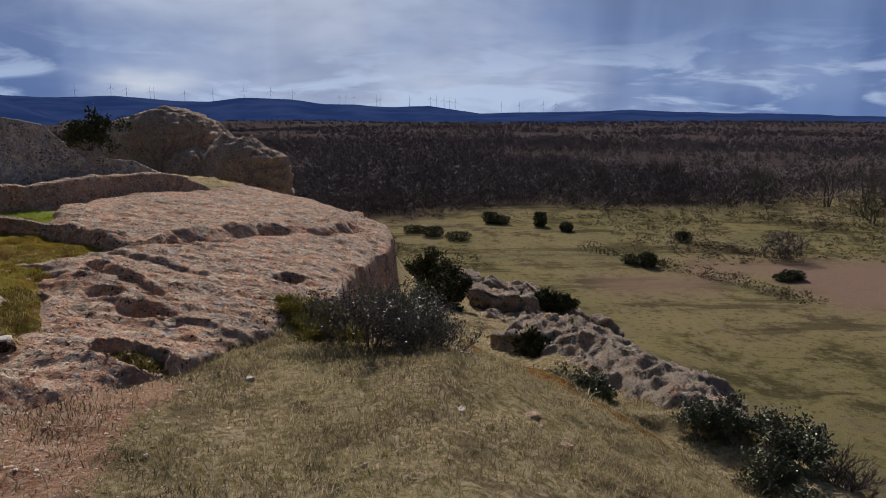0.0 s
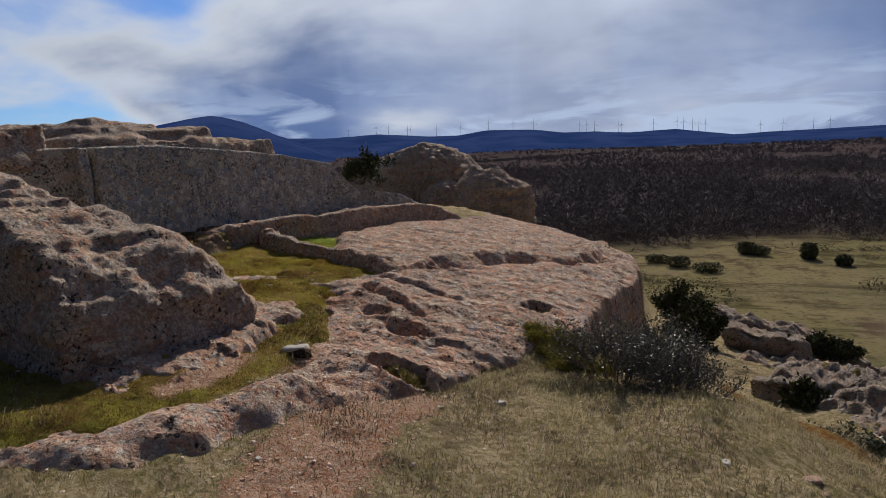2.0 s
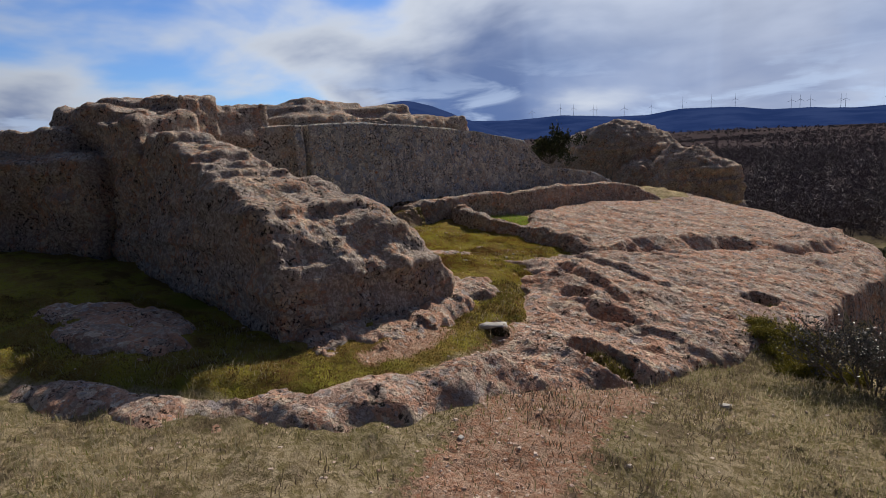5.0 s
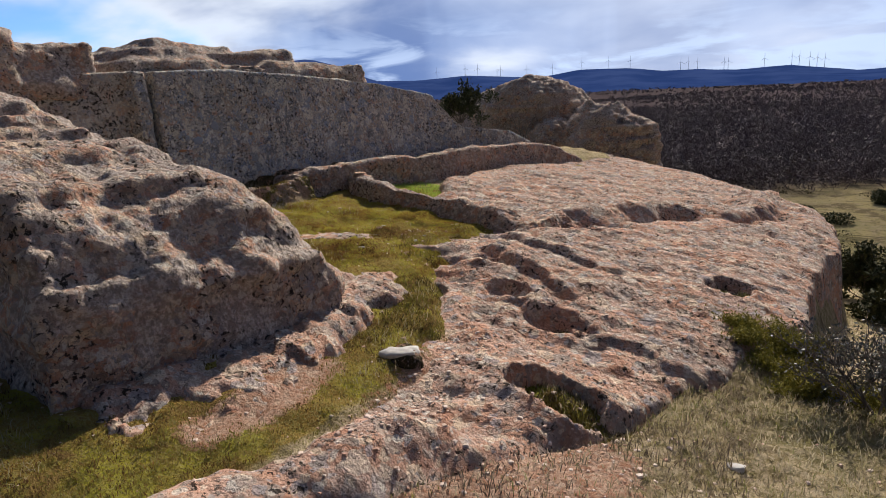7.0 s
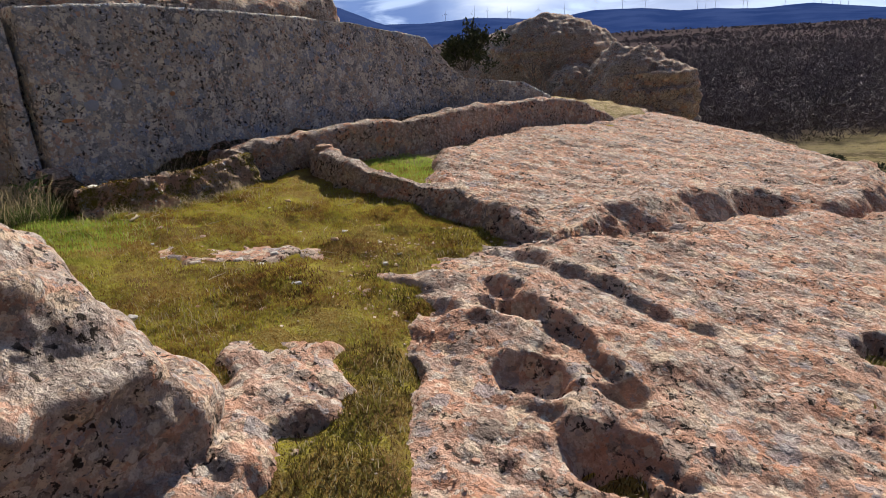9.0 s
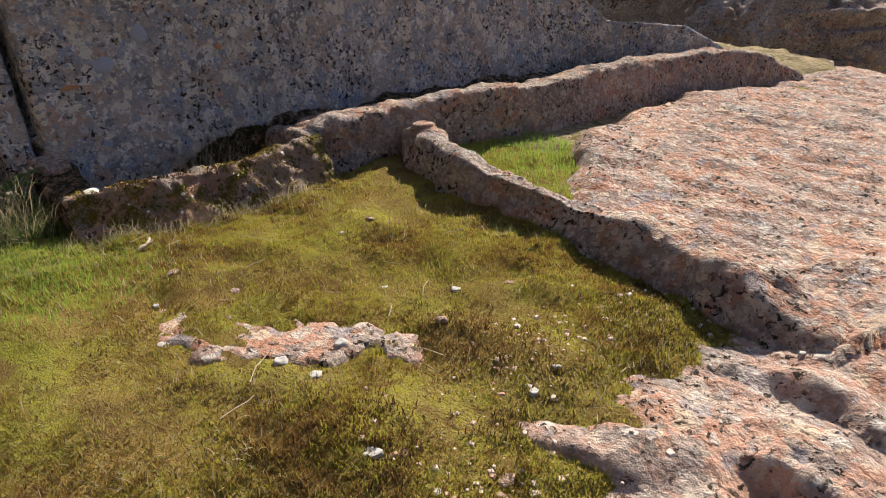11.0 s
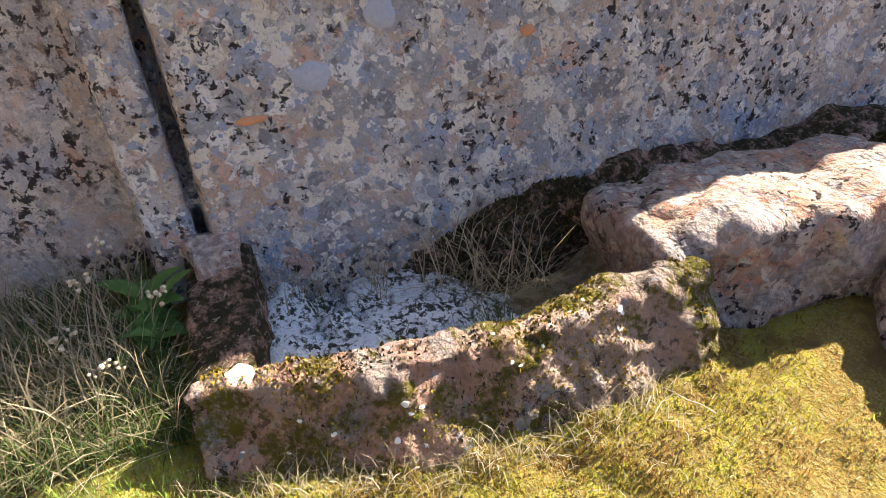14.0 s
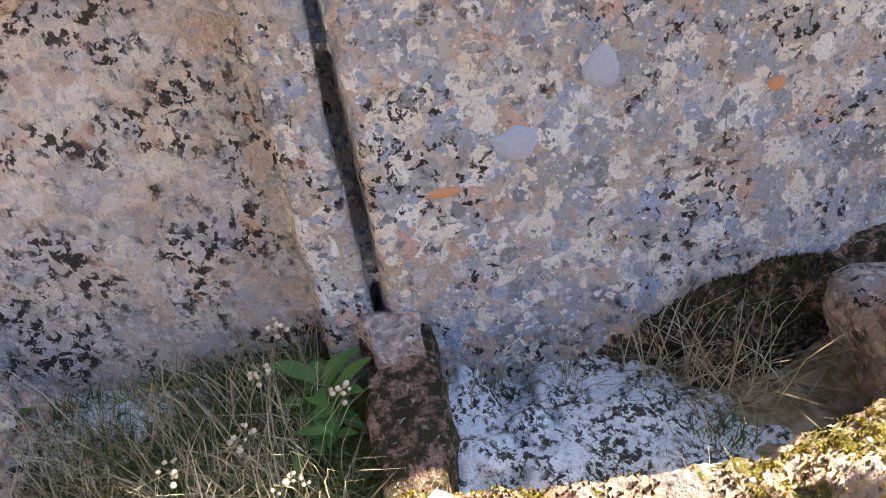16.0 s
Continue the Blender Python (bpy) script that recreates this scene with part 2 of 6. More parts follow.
    org = k.math("MULTIPLY", k.step(k.noise(p, 9.0, 5, 0.6), 0.60, 0.65), k.step(n1, 0.45, 0.6))
    col = k.mix(k.math("MULTIPLY", org, 0.4), col, (0.54, 0.32, 0.21))
    h = k.math("ADD", k.math("MULTIPLY", n2, 0.5), k.math("ADD", k.math("MULTIPLY", n3, 0.5), k.math("MULTIPLY", n4, 0.2)))
    h = k.math("ADD", h, k.math("MULTIPLY", k.voro(warp, 40.0, "SMOOTH_F1"), 0.3))
    finish(k, col, 0.93, k.bump(h, bump * 0.55), 0.05)
    return m


ROCK = wall_material("lichen_on_platform", 0.42, True, 0.075)
ROCK_STEP = wall_material("lichen_on_steps", 0.06, True, 0.10)
ROCK_WALL = wall_material()
ROCK_MOSS = rock_material("sandstone_mossy", grey=0.4, pale=0.25, dark=0.9, red=0.4, spots=0.25, moss=0.8, bump=1.5)
ROCK_RIM = wall_material("lichen_on_ledges", 0.2, True, 0.11)
# darkened moss; on the corner filler and the ledge it also paints shade
ROCK_DARK = rock_material("sandstone_dark_moss", grey=0.2, pale=0.2, dark=1.3, red=0.5, spots=0.2, moss=1.1, bump=1.4, moss_tone=0.4)
ROCK_SLOPE = rock_material("slope_sandstone", grey=0.95, pale=0.25, dark=1.0, red=0.35, spots=0.3, moss=0.35, bump=1.0)
PEBBLE = rock_material("pebble_stone", grey=0.5, pale=0.6, dark=0.15, red=0.4, spots=0.6, bump=0.4)


def ground_material():
    """Soil, dry turf, moss, red gravel; which one lies where comes from the attribute cover (r moss, g gravel, b green)."""
    m, k = material("turf_and_soil")
    p = k.add("TexCoord").outputs["Object"]
    att = k.add("Attribute", attribute_name="cover")
    cov = k.add("SeparateColor", {"Color": att.outputs["Color"]})
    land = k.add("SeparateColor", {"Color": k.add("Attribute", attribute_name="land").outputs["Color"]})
    n1, n2, n3, n4 = k.noise(p, 0.7, 5), k.noise(p, 3.3, 6, 0.62), k.noise(p, 17.0, 6, 0.68), k.noise(p, 85.0, 4, 0.7)
    turf = k.mix(k.step(n2, 0.36, 0.66), (0.31, 0.245, 0.135), (0.23, 0.20, 0.085))
    turf = k.mix(k.step(n3, 0.40, 0.60), turf, (0.52, 0.42, 0.28))
    turf = k.mix(k.step(n1, 0.48, 0.66, 0.0, 0.6), turf, (0.21, 0.185, 0.085))
    turf = k.mix(k.step(n4, 0.40, 0.25, 0.0, 0.7), turf, (0.07, 0.052, 0.035))
    moss = k.mix(k.step(n2, 0.42, 0.56), (0.36, 0.32, 0.045), (0.28, 0.18, 0.05))
    moss = k.mix(k.step(n3, 0.48, 0.70), moss, (0.22, 0.13, 0.045))
    moss = k.mix(k.step(n4, 0.45, 0.62), moss, (0.33, 0.28, 0.11))
    moss = k.mix(k.step(n1, 0.52, 0.68), moss, (0.20, 0.21, 0.035))
    v = k.add("TexVoronoi", {"Vector": p, "Scale": 38.0})
    grav = k.mix(v.outputs["Color"], (0.42, 0.235, 0.155), (0.62, 0.46, 0.35))
    grav = k.mix(k.step(n3, 0.45, 0.68), grav, (0.40, 0.20, 0.125))
    wm = k.step(k.math("ADD", cov.outputs[0], k.math("MULTIPLY", k.math("SUBTRACT", n3, 0.5), 0.9)), 0.38, 0.58)
    wg = k.step(k.math("ADD", cov.outputs[1], k.math("MULTIPLY", k.math("SUBTRACT", n3, 0.5), 1.1)), 0.38, 0.62)
    wl = k.step(k.math("ADD", cov.outputs[2], k.math("MULTIPLY", k.math("SUBTRACT", n2, 0.5), 0.8)), 0.38, 0.66)
    litter = k.step(k.noise(p, 2.1, 5, 0.65), 0.52, 0.64)
    turf = k.mix(k.math("MULTIPLY", litter, 0.7), turf, (0.15, 0.115, 0.075))
    moss = k.mix(k.math("MULTIPLY", k.step(k.noise(p, 2.9, 5, 0.65), 0.53, 0.63), 0.8), moss, (0.19, 0.12, 0.05))
    col = k.mix(wm, turf, moss)
    col = k.mix(wl, col, k.mix(n4, (0.13, 0.15, 0.035), (0.20, 0.21, 0.06)))
    col = k.mix(wg, col, grav)
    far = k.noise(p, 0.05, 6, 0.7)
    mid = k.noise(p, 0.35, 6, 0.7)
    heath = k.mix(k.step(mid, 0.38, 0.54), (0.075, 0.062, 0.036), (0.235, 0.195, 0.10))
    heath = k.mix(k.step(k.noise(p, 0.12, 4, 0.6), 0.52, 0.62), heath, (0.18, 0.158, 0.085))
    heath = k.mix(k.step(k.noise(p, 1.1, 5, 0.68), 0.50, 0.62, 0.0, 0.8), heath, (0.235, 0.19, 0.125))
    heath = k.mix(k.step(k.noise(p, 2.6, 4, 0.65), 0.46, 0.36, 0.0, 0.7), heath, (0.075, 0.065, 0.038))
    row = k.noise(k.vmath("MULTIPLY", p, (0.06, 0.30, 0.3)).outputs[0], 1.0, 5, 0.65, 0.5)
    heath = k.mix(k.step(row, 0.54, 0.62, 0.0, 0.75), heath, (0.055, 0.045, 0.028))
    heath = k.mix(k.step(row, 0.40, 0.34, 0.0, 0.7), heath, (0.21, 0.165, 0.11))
    wo = k.step(k.math("ADD", att.outputs["Alpha"], k.math("MULTIPLY", k.math("SUBTRACT", n2, 0.5), 2.2)), 0.40, 0.75)
    earth = k.mix(k.step(n3, 0.4, 0.62), (0.22, 0.10, 0.035), (0.30, 0.20, 0.08))
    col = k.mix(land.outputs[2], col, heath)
    col = k.mix(wo, col, earth)
    col = k.mix(land.outputs[0], col, k.mix(k.step(far, 0.42, 0.62), (0.06, 0.047, 0.05), (0.09, 0.071, 0.072)))
    col = k.mix(k.math("MULTIPLY", land.outputs[1], k.step(n2, 0.1, 0.6, 0.75, 1.0)), col, (0.25, 0.17, 0.135))
    h = k.math("ADD", k.math("MULTIPLY", n3, 0.8), k.math("MULTIPLY", n4, 0.5))
    h = k.math("ADD", h, k.math("MULTIPLY", k.math("MULTIPLY", k.math("SUBTRACT", 1.0, v.outputs["Distance"]), wg), 0.25))
    finish(k, col, 0.95, k.bump(h, 0.06), 0.0)
    return m


GROUND = ground_material()


def plain(name, a, b, scale=20.0, rough=0.8, spec=0.2, **more):
    """Two tones of one thing, by noise and by the single piece."""
    m, k = material(name)
    p = k.add("TexCoord").outputs["Object"]
    isl = k.add("NewGeometry").outputs["Random Per Island"]
    f = k.math("ADD", k.math("MULTIPLY", k.noise(p, scale, 4, 0.6), 0.5), k.math("MULTIPLY", isl, 0.5))
    finish(k, k.mix(k.step(f, 0.25, 0.75), a, b), rough, None, spec, **more)
    return m


STRAW = plain("dry_grass", (0.52, 0.445, 0.30), (0.30, 0.25, 0.15), 2.0, thin=0.45)
BLADE = plain("short_green_grass", (0.17, 0.185, 0.05), (0.31, 0.285, 0.10), 2.0, thin=0.45)
def patchy(name, tones, scale=2.6, fine=9.0, rough=0.85):
    """Growth whose tone changes from patch to patch and from blade to blade."""
    m, k = material(name)
    p = k.add("TexCoord").outputs["Object"]
    isl = k.add("NewGeometry").outputs["Random Per Island"]
    f = k.math("ADD", k.math("MULTIPLY", k.noise(p, scale, 4, 0.62), 0.62), k.math("ADD", k.math("MULTIPLY", k.noise(p, fine, 3, 0.6), 0.30), k.math("MULTIPLY", isl, 0.16)))
    col = tones[0]
    for i, tone in enumerate(tones[1:]):
        at = 0.465 + 0.13 * i / max(1, len(tones) - 2)
        col = k.mix(k.step(f, at, at + 0.045), col, tone)
    col = k.mix(k.step(isl, 0.0, 1.0, 0.0, 0.45), col, k.mix(1.0, col, (0.45, 0.42, 0.36), "MULTIPLY"))
    finish(k, col, rough, None, 0.1, 0.5)
    return m


MOSSY = patchy("yellow_moss_tips", [(0.22, 0.12, 0.04), (0.38, 0.27, 0.06), (0.50, 0.44, 0.07), (0.40, 0.43, 0.07), (0.54, 0.44, 0.17)], 2.3, 8.0)
TWIG = plain("grey_twigs", (0.12, 0.098, 0.085), (0.24, 0.205, 0.18), 8.0)
BARE = plain("bare_oak_twigs", (0.105, 0.083, 0.088), (0.155, 0.123, 0.126), 0.02)
BARE_GREY = plain("grey_oak_twigs", (0.11, 0.096, 0.09), (0.16, 0.14, 0.13), 0.5)
BARK = plain("dark_bark", (0.10, 0.08, 0.065), (0.16, 0.13, 0.11), 5.0)
JUNIPER = plain("juniper_needles", (0.13, 0.125, 0.025), (0.34, 0.29, 0.06), 4.0, thin=0.15)
HOLM = plain("holm_oak_leaves", (0.07, 0.085, 0.04), (0.15, 0.16, 0.10), 6.0, 0.45, 0.5)
SILVER = plain("grey_bramble_leaves", (0.08, 0.082, 0.06), (0.17, 0.165, 0.145), 30.0, 0.5, 0.4)
SHRUB = plain("dark_shrub_leaves", (0.045, 0.055, 0.022), (0.10, 0.10, 0.05), 1.0)
LEAF = plain("fresh_herb_leaves", (0.07, 0.17, 0.035), (0.13, 0.24, 0.06), 25.0, 0.5, 0.4, thin=0.45)
STALK = plain("dead_flower_heads", (0.55, 0.48, 0.36), (0.38, 0.30, 0.20), 40.0)
WHITE = plain("white_lichen", (0.74, 0.73, 0.68), (0.60, 0.58, 0.52), 60.0)
BLUEWHITE = plain("blue_grey_lichen", (0.25, 0.28, 0.335), (0.36, 0.385, 0.43), 70.0)
# dark moss; in the corner and behind the bench it also paints shade
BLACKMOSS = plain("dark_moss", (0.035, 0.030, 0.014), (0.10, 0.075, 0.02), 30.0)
GOLDMOSS = plain("golden_moss", (0.36, 0.24, 0.02), (0.22, 0.18, 0.03), 30.0)
STEEL = plain("turbine_paint", (0.55, 0.57, 0.60), (0.60, 0.62, 0.64), 1.0)


def snow_material():
    m, k = material("melting_snow")
    p = k.add("TexCoord").outputs["Object"]
    n = k.noise(p, 38.0, 6, 0.7)
    dirt = k.math("MULTIPLY", k.step(n, 0.48, 0.53), k.step(k.noise(p, 9.0, 5, 0.65), 0.38, 0.54))
    col = k.mix(dirt, k.mix(k.step(k.noise(p, 90.0, 4, 0.7), 0.35, 0.65), (0.80, 0.84, 0.90), (0.93, 0.95, 0.97)), (0.05, 0.055, 0.04))
    finish(k, col, 0.7, k.bump(k.math("ADD", n, k.noise(p, 120.0, 3, 0.7)), 0.022), 0.3)
    return m


SNOW = snow_material()


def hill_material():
    """Far wooded hills, a backdrop: the blue haze of kilometres of air is put in as a faint glow."""
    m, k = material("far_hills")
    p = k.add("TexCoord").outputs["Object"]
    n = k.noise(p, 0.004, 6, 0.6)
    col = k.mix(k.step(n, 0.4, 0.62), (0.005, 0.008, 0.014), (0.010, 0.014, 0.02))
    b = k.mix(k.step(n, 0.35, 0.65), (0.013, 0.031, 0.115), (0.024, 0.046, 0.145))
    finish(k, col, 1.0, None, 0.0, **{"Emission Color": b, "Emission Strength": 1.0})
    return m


HILL = hill_material()


# ---- numeric noise and sheets ----
def hash3(i, j, l, seed):
    h = (i * 374761393 + j * 668265263 + l * 2147483647 + seed * 974634777) & 0xFFFFFFFF
    h = ((h ^ (h >> 13)) * 1274126177) & 0xFFFFFFFF
    h = ((h ^ (h >> 16)) * 2246822519) & 0xFFFFFFFF
    return ((h ^ (h >> 15)) & 0xFFFFFF) / 0xFFFFFF * 2 - 1


def vnoise(p, seed=0):
    """Smooth value noise in -1..1 at the points p (n, 3)."""
    f = np.floor(p)
    i = f.astype(np.int64)
    u = p - f
    u = u * u * u * (u * (u * 6 - 15) + 10)
    out = 0
    for a in (0, 1):
        for b in (0, 1):
            for c in (0, 1):
                w = (u[:, 0] if a else 1 - u[:, 0]) * (u[:, 1] if b else 1 - u[:, 1]) * (u[:, 2] if c else 1 - u[:, 2])
                out = out + w * hash3(i[:, 0] + a, i[:, 1] + b, i[:, 2] + c, seed)
    return out


def fbm(p, scale=1.0, octaves=4, gain=0.5, seed=0, stretch=(1, 1, 1)):
    p = np.asarray(p, float) * np.array(stretch) * scale
    total, amp = 0, 1.0
    for o in range(octaves):
        total = total + amp * vnoise(p + 17.3 * o, seed + o)
        p, amp = p * 2.03, amp * gain
    return total


def fbm2(x, y, scale=1.0, octaves=4, gain=0.5, seed=0):
    return fbm(np.stack([x, y, np.zeros_like(x)], 1), scale, octaves, gain, seed)


def ss(a, b, x):
    t = np.clip((x - a) / (b - a), 0, 1)
    return t * t * (3 - 2 * t)


def smax(a, b, k):
    h = np.clip(0.5 + 0.5 * (a - b) / k, 0, 1)
    return b * (1 - h) + a * h + k * h * (1 - h)


def dist_line(x, y, pts):
    """Distance to a polyline, how far along it (0..1), and on which side."""
    best, along, side = np.full_like(x, 1e9), np.zeros_like(x), np.zeros_like(x)
    n = len(pts) - 1
    for i, ((ax, ay), (bx, by)) in enumerate(zip(pts, pts[1:])):
        dx, dy = bx - ax, by - ay
        t = np.clip(((x - ax) * dx + (y - ay) * dy) / (dx * dx + dy * dy), 0, 1)
        d = np.hypot(x - ax - t * dx, y - ay - t * dy)
        near = d < best
        best, along = np.where(near, d, best), np.where(near, (i + t) / n, along)
        side = np.where(near, np.sign(dx * (y - ay) - dy * (x - ax)), side)
    return best, along, side


# ---- lie of the land ----
FIELD = (33.0, 42.5, 8.5, 9.5)      # ploughed field: middle and reach
CREST = [(-6.0, 1.45), (-5.3, 1.62), (-4.4, 1.98), (-3.6, 2.55), (-3.05, 3.35), (-2.85, 4.2), (-2.95, 4.8), (-3.2, 5.35)]
APRON = [(-4.28, 3.35), (-4.15, 3.75), (-4.2, 4.4), (-4.3, 5.0), (-4.28, 5.4)]
CLEFT = [(-3.55, 8.0), (-3.3, 8.5), (-3.08, 8.9), (-2.75, 9.6), (-2.3, 9.9), (-1.95, 10.0), (-1.55, 10.9), (-1.6, 12.2)]
EDGE_Y = [-50, 4.0, 5.2, 6.2, 7.0, 8.0, 9.5, 10.8, 11.8, 12.8, 13.8, 14.8, 15.6, 50]
EDGE_X = [-1.9, -1.9, -1.75, -1.5, -1.30, -1.18, -1.02, -0.85, -1.0, -1.45, -2.1, -3.2, -5.0, -60]


def lawn_h(x, y):
    return 0.2 - 0.09 * (np.clip(x, -9, 4) + 6.85) + 0.0 * y


def inside(x, y):
    """1 within the pocket and the lawn, 0 on the open slope in front."""
    return ss(-0.2, 0.2, np.minimum(-2.95 - x, y - 2.55 - 0.53 * (x + 3.6)))


def valley_h(x, y):
    r = np.hypot(x, y)
    return -10.0 + 1.1 * fbm2(x, y, 1 / 45, 3, 0.5, 5) * ss(40, 120, r) - 0.5 * ss(30, 60, x) + 6 * fbm2(x, y, 1 / 500, 3, 0.5, 9) * ss(300, 900, r) + 6.0 * ss(300, 2500, r)


def slope_h(x, y):
    yy = np.clip(y, -4, 24)
    z = -0.12 - 0.085 * yy - 0.02 * np.clip(x, -9, 3) - 0.25 * np.clip(x, 0, 6) - 0.085 * np.clip(yy - 5, 0, 12) * ss(-2.2, -0.8, x)
    z = z - 0.35 * ss(5.6, 7.0, y) * ss(-1.6, -0.6, x) * ss(3.5, 0.5, x)
    gully = dist_line(x, y, [(0.6, 10.5), (1.2, 8.0), (1.9, 6.3), (2.6, 4.6)])[0]
    z = z - 0.28 * np.exp(-(gully / 0.55) ** 2)
    return z + 0.06 * fbm2(x, y, 0.8, 3, 0.5, 2)


def ground_h(x, y):
    out = slope_h(x, y)
    pocket = lawn_h(x, y) - 0.03 - 0.05 * ss(-4.4, -3.6, x) + 0.03 * fbm2(x, y, 1.3, 3, 0.5, 4) + 0.012 * fbm2(x, y, 7, 3, 0.6, 6)
    w = inside(x, y)
    # under the stone platform the soil keeps below the rock
    under = rock_base(x, y) - 0.115 + 0.06 * fbm2(x, y, 1.6, 3, 0.5, 8)
    under = under + 0.12 * np.exp(-(((x + 2.5) / 0.3) ** 2 + ((y - 4.72) / 0.14) ** 2))
    pl = platform(x, y)
    z = out * (1 - w) + pocket * w
    z = z * (1 - pl) + under * pl
    edge = np.interp(y, EDGE_Y, EDGE_X)
    off = ss(-0.15, 0.25, x - edge) * ss(5.5, 6.5, y)
    z = z * (1 - off) + out * off
    strip = ss(8.25, 8.6, y - 0.1 * (x + 6)) * ss(-5.2, -6.4, x) * ss(13.5, 12.5, y) * ss(-9, -8, x)
    z = z * (1 - strip) + (0.12 - 0.11 * (x + 6.2)) * strip
    trough = ss(-0.10, 0.06, np.minimum(np.minimum(x + 7.95, -7.18 - x - 0.1 * (y - 7.0)), np.minimum(y - 6.5, 7.75 - y)))
    z = z * (1 - trough) + 0.13 * trough
    z = z + 0.05 * np.exp(-(((x + 4.97) / 0.32) ** 2 + ((y - 6.08) / 0.17) ** 2)) + 0.04 * np.exp(-(((x + 5.0) / 0.28) ** 2 + ((y - 6.82) / 0.15) ** 2))
    z = z - 0.022 * bare_patch(x, y)
    z = z + 0.02 * fbm2(x, y, 5.0, 4, 0.6, 3) + 0.03 * np.abs(fbm2(x, y, 2.2, 3, 0.55, 7)) * ss(12, 6, np.hypot(x, y))
    q = smax(smax(x - 3.4 + 0.5 * fbm2(x, y, 0.3, 3, 0.5, 31), 0.75 * (y - 19.0), 2.0), smax(-16.0 - x, -9.0 - y, 3.0), 2.0)
    drop = z - 0.62 * np.log1p(np.exp(np.clip(q * 1.3, -30, 60))) / 1.3
    return smax(drop, valley_h(x, y), 1.5)


def rock_base(x, y):
    return 0.03 - 0.15 * (np.clip(x, -8, 3) + 4.5) - 0.09 * np.clip(6.3 - y, 0, 2.2) - 0.02 * np.clip(y - 11, 0, 5)


def west_x(y):
    """The lawn-side limit of the platform."""
    return np.interp(y, [4.0, 4.6, 5.2, 5.7, 6.1, 6.5, 6.9, 7.25, 7.6, 7.9, 8.2, 8.7, 9.6, 10.6, 13.0, 15], [-3.05, -3.1, -3.35, -3.7, -4.35, -4.8, -4.88, -4.75, -4.55, -4.7, -5.3, -5.55, -5.85, -6.0, -5.3, -5.0])


def platform(x, y):
    """1 where the bare sandstone platform lies."""
    west = west_x(y)
    south = np.interp(x, [-5.0, -3.2, -2.7, -2.48, -2.12, -1.95, -1.6], [3.9, 3.9, 3.95, 4.2, 4.75, 5.4, 6.0])
    wob = 0.12 * fbm2(x, y, 1.9, 3, 0.55, 12)
    return ss(-0.28, 0.18, x - west + wob) * ss(-0.22, 0.16, y - south + wob) * ss(17.0, 16.0, y)


# (x, y, reach along x, reach along y, depth): hollows worn in the rock, floored with moss
HOLLOWS = [(-2.5, 4.72, 0.34, 0.15, 0.20), (-2.88, 5.66, 0.17, 0.11, 0.12), (-3.95, 5.72, 0.2, 0.16, 0.15), (-4.15, 6.36, 0.2, 0.11, 0.07), (-3.3, 5.98, 0.24, 0.13, 0.15),
           (-2.95, 6.05, 0.16, 0.09, 0.1), (-3.7, 6.5, 0.14, 0.11, 0.16), (-1.85, 7.3, 0.15, 0.17, 0.15), (-3.42, 8.0, 0.25, 0.1, 0.06), (-2.3, 5.6, 0.3, 0.1, 0.03), (-3.65, 5.02, 0.2, 0.12, 0.08)]
# low scarps: the rock north of each line stands higher
SCARPS = [([(-4.0, 6.78), (-3.75, 6.74), (-3.45, 6.56), (-3.1, 6.42), (-2.8, 6.12)], 0.075), ([(-4.1, 7.35), (-3.5, 7.1), (-3.0, 6.95), (-2.6, 6.9)], 0.05), ([(-3.15, 5.75), (-2.8, 5.82), (-2.55, 5.7)], 0.05)]


def bare_patch(x, y):
    """1 where flat rock shows through the lawn."""
    u, v = (x + 5.6) / 0.5, (y - 6.36 - 0.5 * (x + 5.6)) / 0.22
    return ss(1.2, 0.7, np.hypot(u, v) + 0.5 * fbm2(x, y, 4.2, 5, 0.62, 39))


